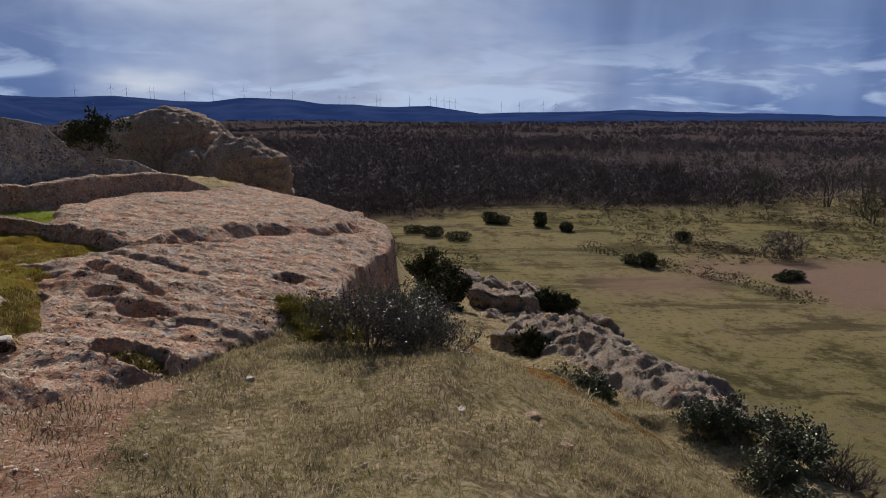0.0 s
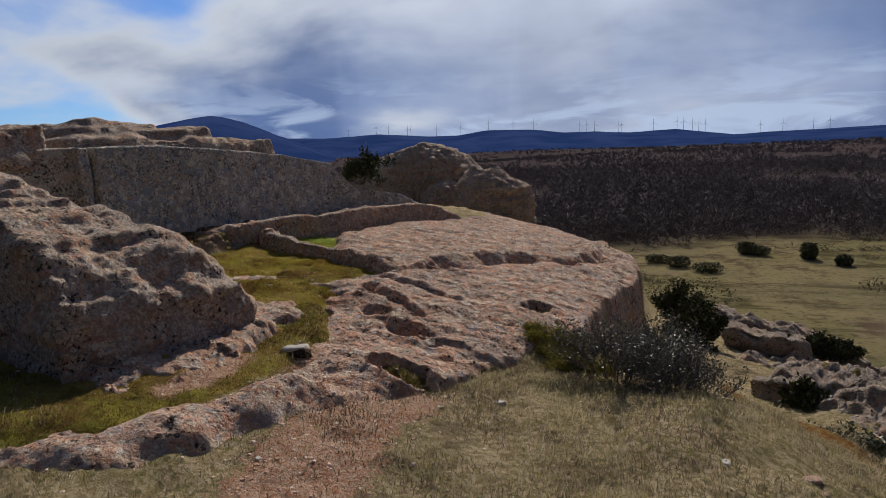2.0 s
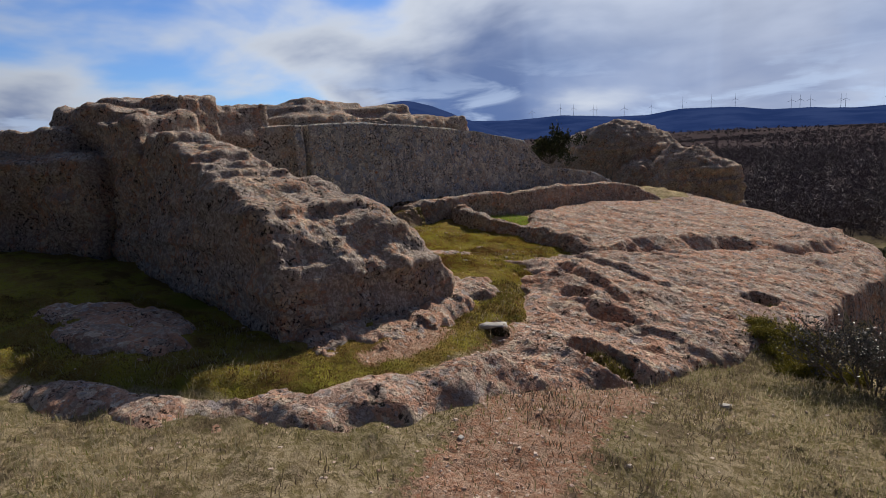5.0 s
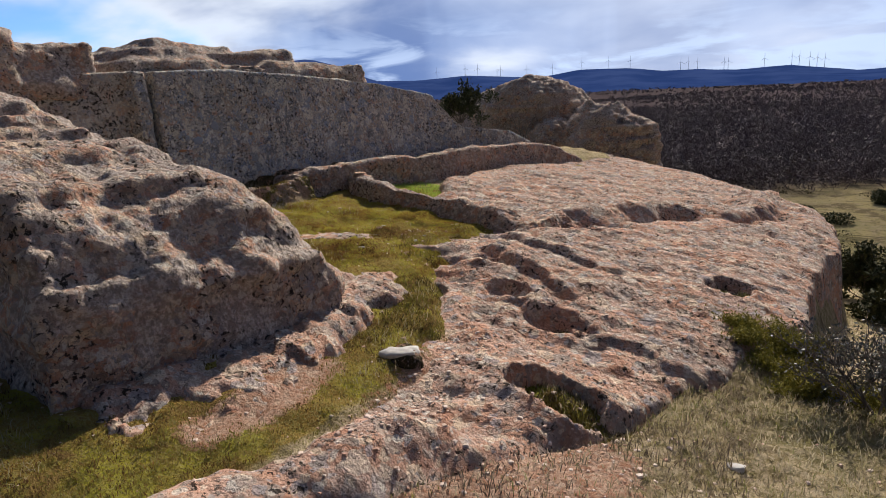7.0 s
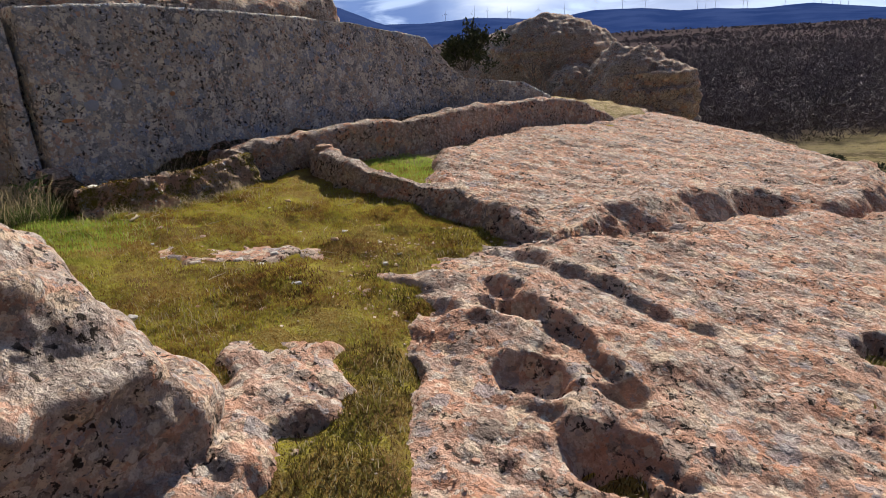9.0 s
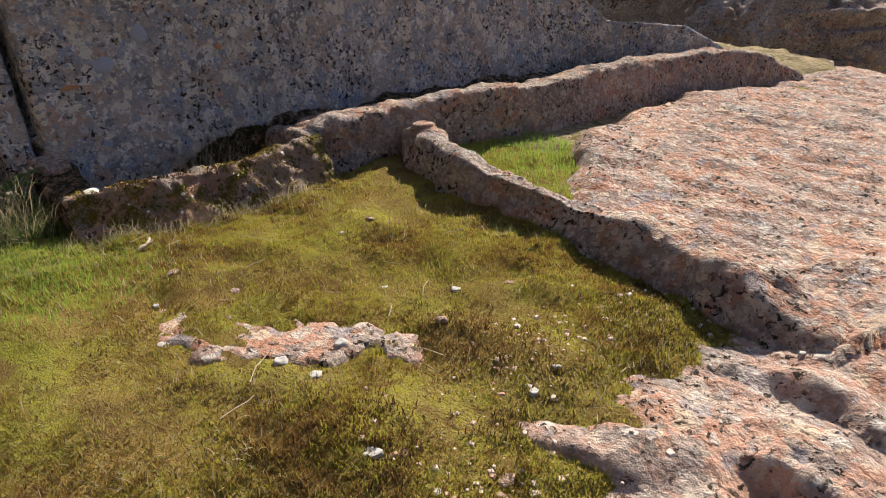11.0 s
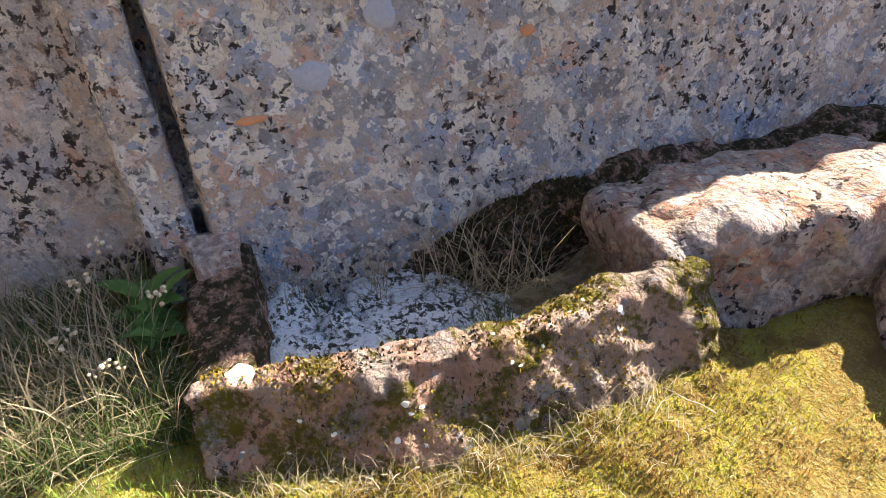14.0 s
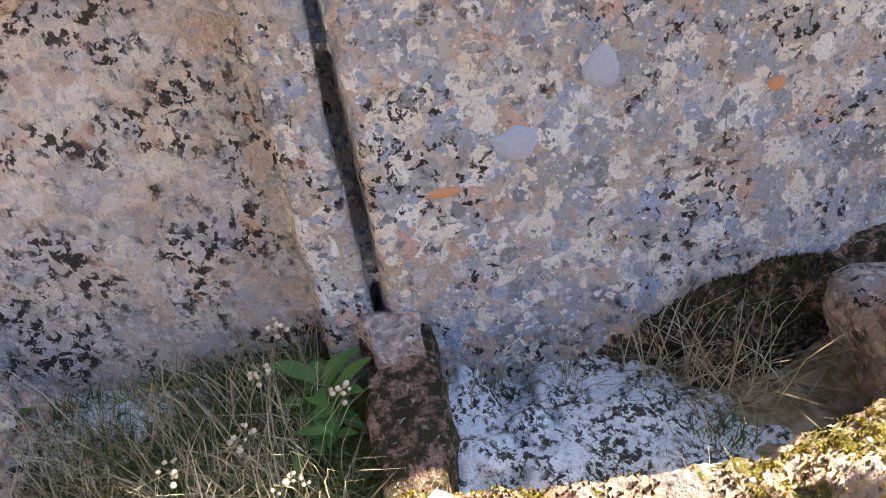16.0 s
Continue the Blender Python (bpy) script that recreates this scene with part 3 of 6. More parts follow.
def rock_h(x, y):
    pl = platform(x, y)
    z = rock_base(x, y)
    # worn strata: shallow treads and rough lips
    wav = fbm2(x * 0.5 + y * 0.15, y * 1.35 - x * 0.25, 0.62, 4, 0.5, 20)
    tread = (wav * 4.2 + 0.28 * fbm2(x, y, 2.6, 4, 0.6, 22))
    tread = (np.floor(tread) + ss(0.72, 0.94, tread - np.floor(tread))) / 4.2
    z = z + 0.045 * tread
    # long ripples across the beds, finer pitting on them
    rip = fbm2(x * 0.42 + 0.1 * y, y * 1.7 - 0.2 * x, 3.0, 4, 0.6, 23)
    rough = 0.011 * rip + 0.013 * fbm2(x * 0.7, y * 1.3, 8.0, 5, 0.72, 24) + 0.014 * (np.abs(fbm2(x, y, 2.3, 4, 0.55, 35)) - 0.25)
    near = ss(7.6, 6.0, y)
    z = z + rough * (1 + 0.2 * near) + 0.035 * near * ss(-2.4, -3.2, x) * (np.abs(fbm2(x, y, 1.9, 5, 0.6, 25)) - 0.2)
    d, a, s = dist_line(x, y, CLEFT)
    d = np.maximum(0, d + 0.10 * fbm2(x, y, 2.4, 4, 0.6, 38))
    z = z - 0.14 * np.exp(-(d / 0.13) ** 2) * ss(-0.9, 0.2, np.sin(a * 17 + 1)) + 0.11 * np.exp(-((d - 0.28) / 0.2) ** 2) * (s > 0) + 0.03 * np.exp(-((d - 0.3) / 0.22) ** 2) * (s <= 0)
    for line, high in SCARPS:
        d, a, s = dist_line(x, y, line)
        d = d * s + 0.09 * fbm2(x, y, 2.6, 4, 0.55, 36)
        ends = ss(0.0, 0.12, a) * ss(1.0, 0.88, a)
        z = z + high * ends * (ss(-0.03, 0.06, d) * np.exp(-np.clip(d, 0, 9) / 0.45) - 0.5 * np.exp(-(np.clip(d + 0.06, -9, 0) / 0.10) ** 2) * (d < 0.0))
    for hx, hy, rx, ry, deep in HOLLOWS:
        dd = np.hypot((x - hx) / rx, (y - hy) / ry) + 0.42 * fbm2(x, y, 3.8, 5, 0.62, 27)
        z = z - 0.72 * deep * ss(1.2, 0.7, dd) + 0.012 * np.exp(-((dd - 1.3) / 0.3) ** 2)
    # a smooth hump beside the lawn
    z = z + 0.06 * ss(1.2, 0.5, np.hypot((x + 4.38) / 0.38, (y - 6.6 - 0.3 * (x + 4.38)) / 0.15) + 0.2 * fbm2(x, y, 3.0, 3, 0.5, 40))
    # towards the lawn the rock dips under the turf
    z = z - 0.115 * ss(0.9, 0.0, x - west_x(y)) * ss(5.5, 6.1, y) * ss(8.0, 7.6, y)
    # the swell that closes the long hollow towards the slope
    z = z + 0.13 * np.exp(-(((x + 2.62) / 0.6) ** 2 + ((y - 4.7) / 0.55) ** 2))
    edge = np.interp(y, EDGE_Y, EDGE_X) + 0.07 * fbm2(x, y, 1.4, 4, 0.55, 29)
    over = x - edge
    z = z - 0.16 * np.clip(over + 0.7, 0, 0.9) ** 2 - (0.35 + 2.05 * ss(5.7, 6.7, y)) * ss(0.0, 0.22, over)
    # elsewhere the rock keeps under the soil, but for the crest round the pocket, bare patches and the apron below the steps
    w = inside(x, y)
    soil = slope_h(x, y) * (1 - w) + lawn_h(x, y) * w
    bare = ss(1.2, 0.7, np.hypot((x + 5.7) / 0.85, (y - 2.35) / 0.42) + 0.4 * fbm2(x, y, 1.8, 4, 0.6, 41))
    patch = bare_patch(x, y)
    low = soil - 0.14 + 0.102 * patch + 0.19 * bare + 0.02 * fbm2(x, y, 4.5, 4, 0.65, 26) * (0.3 + bare)
    dc, ac, sc = dist_line(x, y, CREST)
    dc = dc + 0.09 * fbm2(x, y, 2.2, 4, 0.55, 30)
    hump = -0.085 + 0.035 * fbm2(x, y, 1.3, 4, 0.55, 33) + rough * 0.9
    wide = np.where(sc > 0, 0.20, 0.34)
    wc = np.exp(-(dc / wide) ** 2)
    low = low * (1 - wc) + hump * wc
    da, aa, sa = dist_line(x, y, APRON)
    da = da + 0.14 * fbm2(x, y, 3.0, 5, 0.62, 34)
    shelf = soil - 0.035 + 0.07 * ss(0.42, 0.0, da) + 1.3 * rough + 0.03 * np.floor(1.5 + 2.2 * fbm2(x, y, 1.6, 3, 0.5, 37)) / 2.2
    wa = ss(0.46, 0.24, da) * w
    low = low * (1 - wa) + np.maximum(low, shelf) * wa
    return z * pl + low * (1 - pl)


def link_mesh(name, verts, faces, mat, smooth=True, parent=None):
    me = bpy.data.meshes.new(name)
    me.from_pydata(verts.tolist() if hasattr(verts, "tolist") else verts, [], faces.tolist() if hasattr(faces, "tolist") else faces)
    me.materials.append(mat)
    if smooth:
        me.polygons.foreach_set("use_smooth", np.ones(len(me.polygons), bool))
    me.update()
    ob = new(name, me)
    if parent:
        ob.parent = parent
    return ob


def grid_faces(nx, ny):
    i = np.arange(nx * ny).reshape(ny, nx)
    return np.stack([i[:-1, :-1], i[:-1, 1:], i[1:, 1:], i[1:, :-1]], -1).reshape(-1, 4)


def spread(a, b, fine, reach, grow=1.16):
    """Coordinates that are fine from a to b and coarser and coarser out to the reach."""
    mid = np.arange(a, b, fine)
    out, step_, v = [], fine, 0.0
    while v < reach:
        step_ *= grow
        v += step_
        out.append(v)
    out = np.array(out)
    return np.concatenate([(a - out)[::-1], mid, mid[-1] + out])


def make_ground():
    xs, ys = spread(-8.4, 4.0, 0.05, 4300), spread(-0.5, 12.5, 0.05, 4300)
    X, Y = np.meshgrid(xs, ys)
    x, y = X.ravel(), Y.ravel()
    z = ground_h(x, y)
    ob = link_mesh("ground", np.stack([x, y, z], 1), grid_faces(len(xs), len(ys)), GROUND)
    tagged(ob, "dry turf, moss and reddish gravel on a hillside above a wide valley", "ground", kind="structure")
    w = inside(x, y)
    lawn = w * ss(9.6, 8.8, y) * ss(-3.2, -3.5, x) * (1 - ss(-7.15, -7.25, x) * ss(6.3, 6.5, y))
    edge = np.interp(y, EDGE_Y, EDGE_X)
    moss = np.clip(lawn + 0.8 * platform(x, y) * ss(0.1, -0.4, x - edge) + 0.3 * ss(4.2, 6.0, y) * ss(0.2, 0.8, x) * ss(3.0, 2.0, x), 0, 1)
    path = dist_line(x, y, [(-1.2, 0.4), (-1.9, 1.6), (-2.2, 2.7), (-2.45, 3.7), (-2.3, 4.2)])[0]
    grav = 0.8 * ss(0.75, 0.15, path) + 0.75 * np.exp(-(dist_line(x, y, [(-3.1, 3.8), (-3.25, 4.6), (-3.3, 5.2)])[0] / 0.22) ** 2) + 0.7 * np.exp(-(((x + 3.95) / 0.3) ** 2 + ((y - 4.25) / 0.25) ** 2))
    grav = grav + 0.95 * np.exp(-(dist_line(x, y, [(-3.72, 3.35), (-3.68, 3.75), (-3.8, 4.1)])[0] / 0.18) ** 2)
    r = np.hypot(x, y)
    # fields of the valley
    field = ss(1.15, 0.85, np.hypot((x - FIELD[0]) / FIELD[2], (y - FIELD[1]) / FIELD[3]) + 0.1 * fbm2(x, y, 0.05, 3, 0.5, 41))
    strip = ss(1.2, 0.8, np.hypot((x - 20) / 9, (y - 46 - 0.3 * (x - 20)) / 2.5))
    wood = ss(74, 86, y - 0.25 * x + 9 * fbm2(x, y, 0.03, 3, 0.5, 42))
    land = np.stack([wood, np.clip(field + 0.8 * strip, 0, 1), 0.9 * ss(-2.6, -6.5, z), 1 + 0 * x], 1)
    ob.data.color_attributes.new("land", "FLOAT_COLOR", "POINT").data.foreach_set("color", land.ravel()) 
    green = ss(0.05, 0.5, fbm2(x, y, 0.05, 3, 0.55, 43) + 0.55 * np.exp(-(((x - 14) / 8) ** 2 + ((y - 25) / 6) ** 2)) + 0.6 * np.exp(-(((x - 30) / 16) ** 2 + ((y - 82) / 8) ** 2))) * ss(9, 16, x + 0.4 * y) * (1 - field) * (1 - wood) * 0.75
    green = green + 0.7 * np.exp(-(((x + 7.0) / 0.5) ** 2 + ((y - 5.95) / 0.35) ** 2)) + 0.45 * np.exp(-(((x + 6.0) / 0.6) ** 2 + ((y - 9.0) / 0.35) ** 2))
    orange = np.exp(-(dist_line(x, y, [(0.55, 8.6), (0.8, 7.2), (1.0, 5.9), (1.6, 5.25), (2.1, 4.85)])[0] / 0.36) ** 2) + 0.8 * np.exp(-(((x - 6.5) / 3) ** 2 + ((y - 21) / 2.5) ** 2))
    cov = np.stack([np.clip(moss, 0, 1), np.clip(grav, 0, 1), np.clip(green, 0, 1), np.clip(orange, 0, 1)], 1)
    ob.data.color_attributes.new("cover", "FLOAT_COLOR", "POINT").data.foreach_set("color", cov.ravel())
    return ob


def make_platform():
    xs = np.arange(-7.0, -0.35, 0.022)
    ys = np.concatenate([np.arange(0.9, 8.6, 0.022), np.arange(8.6, 16.2, 0.036)])
    X, Y = np.meshgrid(xs, ys)
    x, y = X.ravel(), Y.ravel()
    z = rock_h(x, y)
    # steep faces are pushed in and out so that they do not run straight
    v = np.stack([x, y, z], 1)
    v[:, 0] += 0.07 * fbm(v, 1.6, 4, 0.55, 50) * ss(-0.6, -1.0, z - rock_base(x, y) + 0.5)
    ob = link_mesh("rock_platform", v, grid_faces(len(xs), len(ys)), ROCK)
    tagged(ob, "pinkish sandstone platform with worn ledges, pits and grey lichen", "rock outcrop", kind="structure")
    return ob


def make_spur():
    xs, ys = np.arange(0.2, 6.2, 0.035), np.arange(5.6, 23.0, 0.045)
    X, Y = np.meshgrid(xs, ys)
    x, y = X.ravel(), Y.ravel()
    mid = dist_line(x, y, [(3.15, 5.9), (2.9, 8.0), (2.5, 11.0), (1.9, 14.0), (1.4, 18.0), (1.0, 22.0)])[0] / np.interp(y, [5.6, 8, 13, 22], [0.7, 1.25, 2.0, 2.8])
    mid = mid + 0.35 * fbm2(x, y, 0.9, 3, 0.5, 53) + 2.0 * ss(6.6, 5.7, y) + 2.0 * ss(5.2, 6.1, x) + 2.0 * ss(21.5, 22.8, y) + 2.0 * ss(0.8, 0.25, x)
    wav = fbm2(x, y, 0.6, 4, 0.55, 54) * 2.2
    tread = (np.floor(wav) + ss(0.6, 0.95, wav - np.floor(wav))) / 2.6
    z = ground_h(x, y) + 0.27 - 0.40 * mid ** 2 + 0.30 * tread + 0.07 * fbm2(x, y, 2.2, 4, 0.6, 55) + 0.06 * (0.3 - np.abs(fbm2(x, y, 3.4, 4, 0.6, 57))) + 0.035 * fbm2(x, y, 9.0, 4, 0.7, 56)
    z = np.maximum(z, ground_h(x, y) - 1.5)
    ob = link_mesh("slope_outcrop", np.stack([x, y, z], 1), grid_faces(len(xs), len(ys)), ROCK_SLOPE)
    tagged(ob, "rough grey-pink rock spur breaking through the grassy slope", "rock outcrop", kind="structure")


make_ground()
make_platform()
make_spur()


# ---- rocks built from blocks ----
def hull(bm, pts):
    vs = [bm.verts.new(p) for p in pts]
    r = bmesh.ops.convex_hull(bm, input=vs)
    loose = [g for g in r["geom_interior"] if isinstance(g, bmesh.types.BMVert)]
    bmesh.ops.delete(bm, geom=loose, context="VERTS")


def slab(outline, z0, z1, taper=0.0):
    """The corners of a block over an outline; its top may be drawn in."""
    cx, cy = sum(p[0] for p in outline) / len(outline), sum(p[1] for p in outline) / len(outline)
    return [(p[0], p[1], z0) for p in outline] + [(p[0] + (cx - p[0]) * taper, p[1] + (cy - p[1]) * taper, p[2] if len(p) > 2 else z1) for p in outline]


def rock(name, blocks, mat, voxel=0.05, smooth=4, big=0.06, fine=0.02, strata=0.0, seed=0, crease=0.0):
    """One worn rock: the union of blocks, rounded, roughened and grooved along its beds."""
    bm = bmesh.new()
    for pts in blocks:
        hull(bm, pts)
    bmesh.ops.recalc_face_normals(bm, faces=bm.faces)
    me = bpy.data.meshes.new(name)
    bm.to_mesh(me)
    bm.free()
    ob = new(name, me)
    mod = ob.modifiers.new("union", "REMESH")
    mod.mode, mod.voxel_size = "VOXEL", voxel
    done = bpy.data.meshes.new_from_object(ob.evaluated_get(bpy.context.evaluated_depsgraph_get()))
    ob.modifiers.clear()
    ob.data = done
    bpy.data.meshes.remove(me)
    n = len(done.vertices)
    co = np.empty(n * 3)
    done.vertices.foreach_get("co", co)
    co = co.reshape(-1, 3)
    ed = np.empty(len(done.edges) * 2, np.int32)
    done.edges.foreach_get("vertices", ed)
    ed = ed.reshape(-1, 2)
    deg = np.bincount(ed.ravel(), minlength=n).clip(1)[:, None]
    for _ in range(smooth):
        acc = np.zeros_like(co)
        for c in range(3):
            acc[:, c] = np.bincount(ed[:, 0], co[ed[:, 1], c], n) + np.bincount(ed[:, 1], co[ed[:, 0], c], n)
        co = co + 0.6 * (acc / deg - co)
    done.vertices.foreach_set("co", co.ravel())
    done.update()
    nor = np.empty(n * 3)
    done.vertices.foreach_get("normal", nor)
    nor = nor.reshape(-1, 3)
    d = big * fbm(co, 1.1, 3, 0.5, seed) + fine * fbm(co, 6.0, 4, 0.6, seed + 9)
    if strata:
        bed = fbm(co, 1.0, 3, 0.5, seed + 20, (0.35, 0.35, 6.0))
        d = d + strata * (np.abs(bed) - 0.3)
    if crease:
        d = d + crease * (np.abs(fbm(co, 2.1, 4, 0.55, seed + 30)) - 0.25)
    co = co + nor * d[:, None]
    done.vertices.foreach_set("co", co.ravel())
    done.materials.clear()
    done.materials.append(mat)
    done.polygons.foreach_set("use_smooth", np.ones(len(done.polygons), bool))
    done.update()
    return ob


# ---- the carved rocks ----
def make_steps():
    blocks = []
    south = lambda x: 3.0 + 0.19 * (-4.3 - x)
    # lowest big tread
    blocks.append([(-4.32, 2.92, -0.7), (-4.02, 4.95, -0.7), (-9.0, 5.6, -0.7), (-9.0, 3.6, -0.7), (-4.42, 3.02, 0.56), (-4.14, 4.2, 0.47), (-4.10, 4.72, 0.34), (-4.2, 4.9, 0.15), (-6.5, 5.0, 0.9), (-8.0, 3.8, 0.9)])
    # the swelling riser above it
    blocks.append([(-4.42, 3.05, 0.3), (-4.14, 4.85, 0.1), (-9.0, 5.5, 0.1), (-9.0, 3.6, 0.1), (-4.62, 3.12, 0.86), (-4.40, 4.2, 0.82), (-4.36, 4.62, 0.62), (-6.5, 4.9, 1.1), (-8.5, 3.9, 1.1)])
    blocks.append([(-4.55, 3.08, 0.5), (-4.36, 4.7, 0.3), (-9.0, 5.4, 0.3), (-9.0, 3.6, 0.3), (-4.80, 3.13, 1.0), (-4.62, 4.25, 0.97), (-4.60, 4.6, 0.78), (-7.0, 4.7, 1.2), (-8.5, 3.9, 1.2)])
    # the rounded swell between the big treads and the flight
    blocks.append([(-4.46, 3.10, 0.56), (-4.22, 4.1, 0.50), (-4.26, 4.62, 0.34), (-4.62, 3.14, 0.87), (-4.44, 4.15, 0.82), (-4.50, 4.58, 0.66),
                   (-5.3, 3.26, 1.17), (-5.15, 4.2, 1.10), (-5.2, 4.62, 0.90), (-6.0, 3.5, 0.3), (-6.0, 4.85, 0.3)])
    blocks.append([(-4.97, 3.20, 0.97), (-4.86, 4.28, 0.95), (-4.92, 4.62, 0.78), (-6.8, 3.5, 1.63), (-6.7, 4.05, 1.63), (-6.8, 4.32, 1.46), (-7.2, 3.6, 0.6), (-7.2, 4.6, 0.6), (-5.0, 3.3, 0.6), (-5.0, 4.7, 0.5)])
    # the flight of shallow worn steps
    for i in range(8):
        x, z = -4.94 - 0.235 * i, 1.02 + 0.085 * i
        s, n = south(x) + 0.06, 4.72 - 0.055 * i
        blocks.append([(x + 0.10, s - 0.1, z - 0.7), (x + 0.22, n + 0.1, z - 0.7), (-9.0, 5.3, z - 0.7), (-9.0, 3.7, z - 0.7),
                       (x - 0.02, s, z + 0.02), (x + 0.10, n - 0.45, z), (x + 0.0, n - 0.08, z - 0.17), (-8.8, 4.5, z + 0.05), (-8.8, 3.9, z + 0.05)])
    ob = rock("stepped_rock", blocks, ROCK_STEP, 0.025, 2, 0.03, 0.02, 0.05, 3, 0.045)
    return tagged(ob, "pink sandstone buttress with a worn flight of carved steps", "rock outcrop")


def make_wall():
    blocks = []

    def panel(line, tops, back=0.0):
        for (a, za), (b, zb) in zip(zip(line, tops), zip(line[1:], tops[1:])):
            blocks.append([(a[0] + 0.07 - back, a[1], -0.8), (b[0] + 0.07 - back, b[1], -0.8), (a[0] - 3.2, a[1], -0.8), (b[0] - 3.2, b[1], -0.8),
                           (a[0] - 0.09 - back, a[1] + 0.07, za), (b[0] - 0.09 - back, b[1] + 0.07, zb), (a[0] - 3.2, a[1], za), (b[0] - 3.2, b[1], zb)])

    panel([(-8.35, 4.4), (-8.06, 5.9), (-8.0, 6.2)], [1.80, 1.82, 1.83], 0.13)
    panel([(-8.0, 6.18), (-7.94, 6.5)], [1.83, 1.84], 0.20)
    panel([(-7.925, 6.44), (-7.74, 7.5), (-7.47, 9.0), (-7.28, 10.0), (-7.0, 11.3)], [1.84, 1.84, 1.74, 1.66, 1.42])
    panel([(-7.985, 6.225), (-7.958, 6.388)], [1.83, 1.84], 0.015)
    # falling end with its low shoulder
    blocks.append([(-6.94, 11.3, -0.8), (-6.62, 11.95, -0.8), (-9.5, 11.3, -0.8), (-9.5, 12.2, -0.8), (-7.1, 11.3, 1.42), (-6.75, 11.85, 0.82), (-9.5, 11.3, 1.3), (-9.5, 12.2, 0.9)])
    blocks.append([(-6.62, 11.8, -0.8), (-5.75, 13.1, -0.8), (-8.5, 13.4, -0.8), (-8.5, 11.8, -0.8), (-6.74, 11.85, 0.86), (-6.2, 12.6, 0.72), (-5.85, 13.0, 0.42), (-8.0, 13.2, 0.6), (-8.5, 11.9, 0.8)])
    ob = rock("carved_rock_wall", blocks, ROCK_WALL, 0.019, 1, 0.022, 0.008, 0.0, 11)
    return tagged(ob, "tall smoothly cut sandstone wall crusted with grey and orange lichen", "rock wall")


def make_caps():
    a = rock("layered_rock", [slab([(-8.35, 6.3), (-8.1, 8.0), (-7.85, 9.8), (-7.7, 10.4), (-10.5, 10.6), (-11, 6.2)], 1.5, 1.98, 0.05),
                          slab([(-8.65, 6.9), (-8.4, 8.4), (-8.3, 9.4), (-10.5, 9.4), (-10.8, 6.8)], 1.8, 2.16, 0.08),
                          slab([(-8.9, 7.2), (-8.8, 8.6), (-10.3, 8.8), (-10.5, 7.1)], 2.0, 2.26, 0.1)], ROCK_STEP, 0.05, 4, 0.06, 0.02, 0.05, 31, 0.05)
    tagged(a, "layered weathered sandstone cap lying on the carved wall", "rock outcrop")
    b = rock("rock_block", [slab([(-7.95, 3.85), (-8.1, 4.5), (-10.2, 5.0), (-10.0, 3.7)], 0.2, 2.10, 0.08),
                            slab([(-8.15, 4.55), (-8.35, 5.3), (-10.4, 5.8), (-10.4, 4.4)], 1.3, 2.26, 0.06),
                            slab([(-8.3, 5.35), (-8.25, 6.05), (-10.4, 6.5), (-10.4, 5.2)], 1.5, 2.12, 0.10),
                            slab([(-7.2, 3.45), (-7.3, 4.3), (-8.6, 4.5), (-8.6, 3.6)], 0.2, 1.92, 0.12)], ROCK_STEP, 0.045, 3, 0.08, 0.03, 0.04, 37, 0.05)
    tagged(b, "rounded grey-brown sandstone blocks at the head of the steps", "rock outcrop")
    c = rock("side_rock", [slab([(-8.0, 3.3), (-9.3, 2.9), (-11.0, 2.2), (-12.0, 4.0), (-8.6, 5.0)], -0.8, 1.5, 0.10),
                           slab([(-9.0, 3.3), (-10.2, 2.9), (-11.0, 4.5), (-9.0, 4.6)], 0.8, 1.86, 0.12),
                           slab([(-9.6, 1.6), (-10.4, 0.8), (-13, 1.6), (-12, 3.4), (-10.2, 3.0)], -0.8, 1.35, 0.2)], ROCK_STEP, 0.06, 5, 0.12, 0.025, 0.04, 41, 0.06)
    tagged(c, "shaded sandstone flank running off beside the steps", "rock outcrop")


def ridge(name, line, mat, label, category, voxel=0.03, big=0.03, fine=0.02, seed=0, smooth=4, strata=0.0, crease=0.025):
    """A low wall of rock along a line of (x, y, top, half width at the top, foot)."""
    blocks = []
    for a, b in zip(line, line[1:]):
        pts = []
        d = Vector((b[0] - a[0], b[1] - a[1])).normalized()
        n = Vector((-d.y, d.x))
        for q in (a, b):
            for s in (-1, 1):
                pts.append((q[0] + s * n.x * q[3], q[1] + s * n.y * q[3], q[2]))
                pts.append((q[0] + s * n.x * (q[3] + q[4]), q[1] + s * n.y * (q[3] + q[4]), -0.4))
        blocks.append(pts)
    return tagged(rock(name, blocks, mat, voxel, smooth, big, fine, strata, seed, crease), label, category)


make_steps()
WALL = make_wall()
make_caps()
# added filler block: dark moss, with the recess's shade put into its colour
CORNER = tagged(rock("mossy_recess_filler", [[(-7.66, 7.05, -0.2), (-7.52, 7.7, -0.2), (-7.4, 8.3, -0.2), (-8.0, 7.0, -0.2), (-8.0, 8.3, -0.2), (-7.80, 7.1, 0.20), (-7.66, 7.75, 0.44), (-7.52, 8.3, 0.52), (-8.0, 7.1, 0.26), (-8.0, 7.9, 0.58), (-8.0, 8.3, 0.62)]], ROCK_DARK, 0.03, 4, 0.05, 0.03, 0.0, 73), "dark mossy filler for the shaded recess in the trough's corner", "rock")
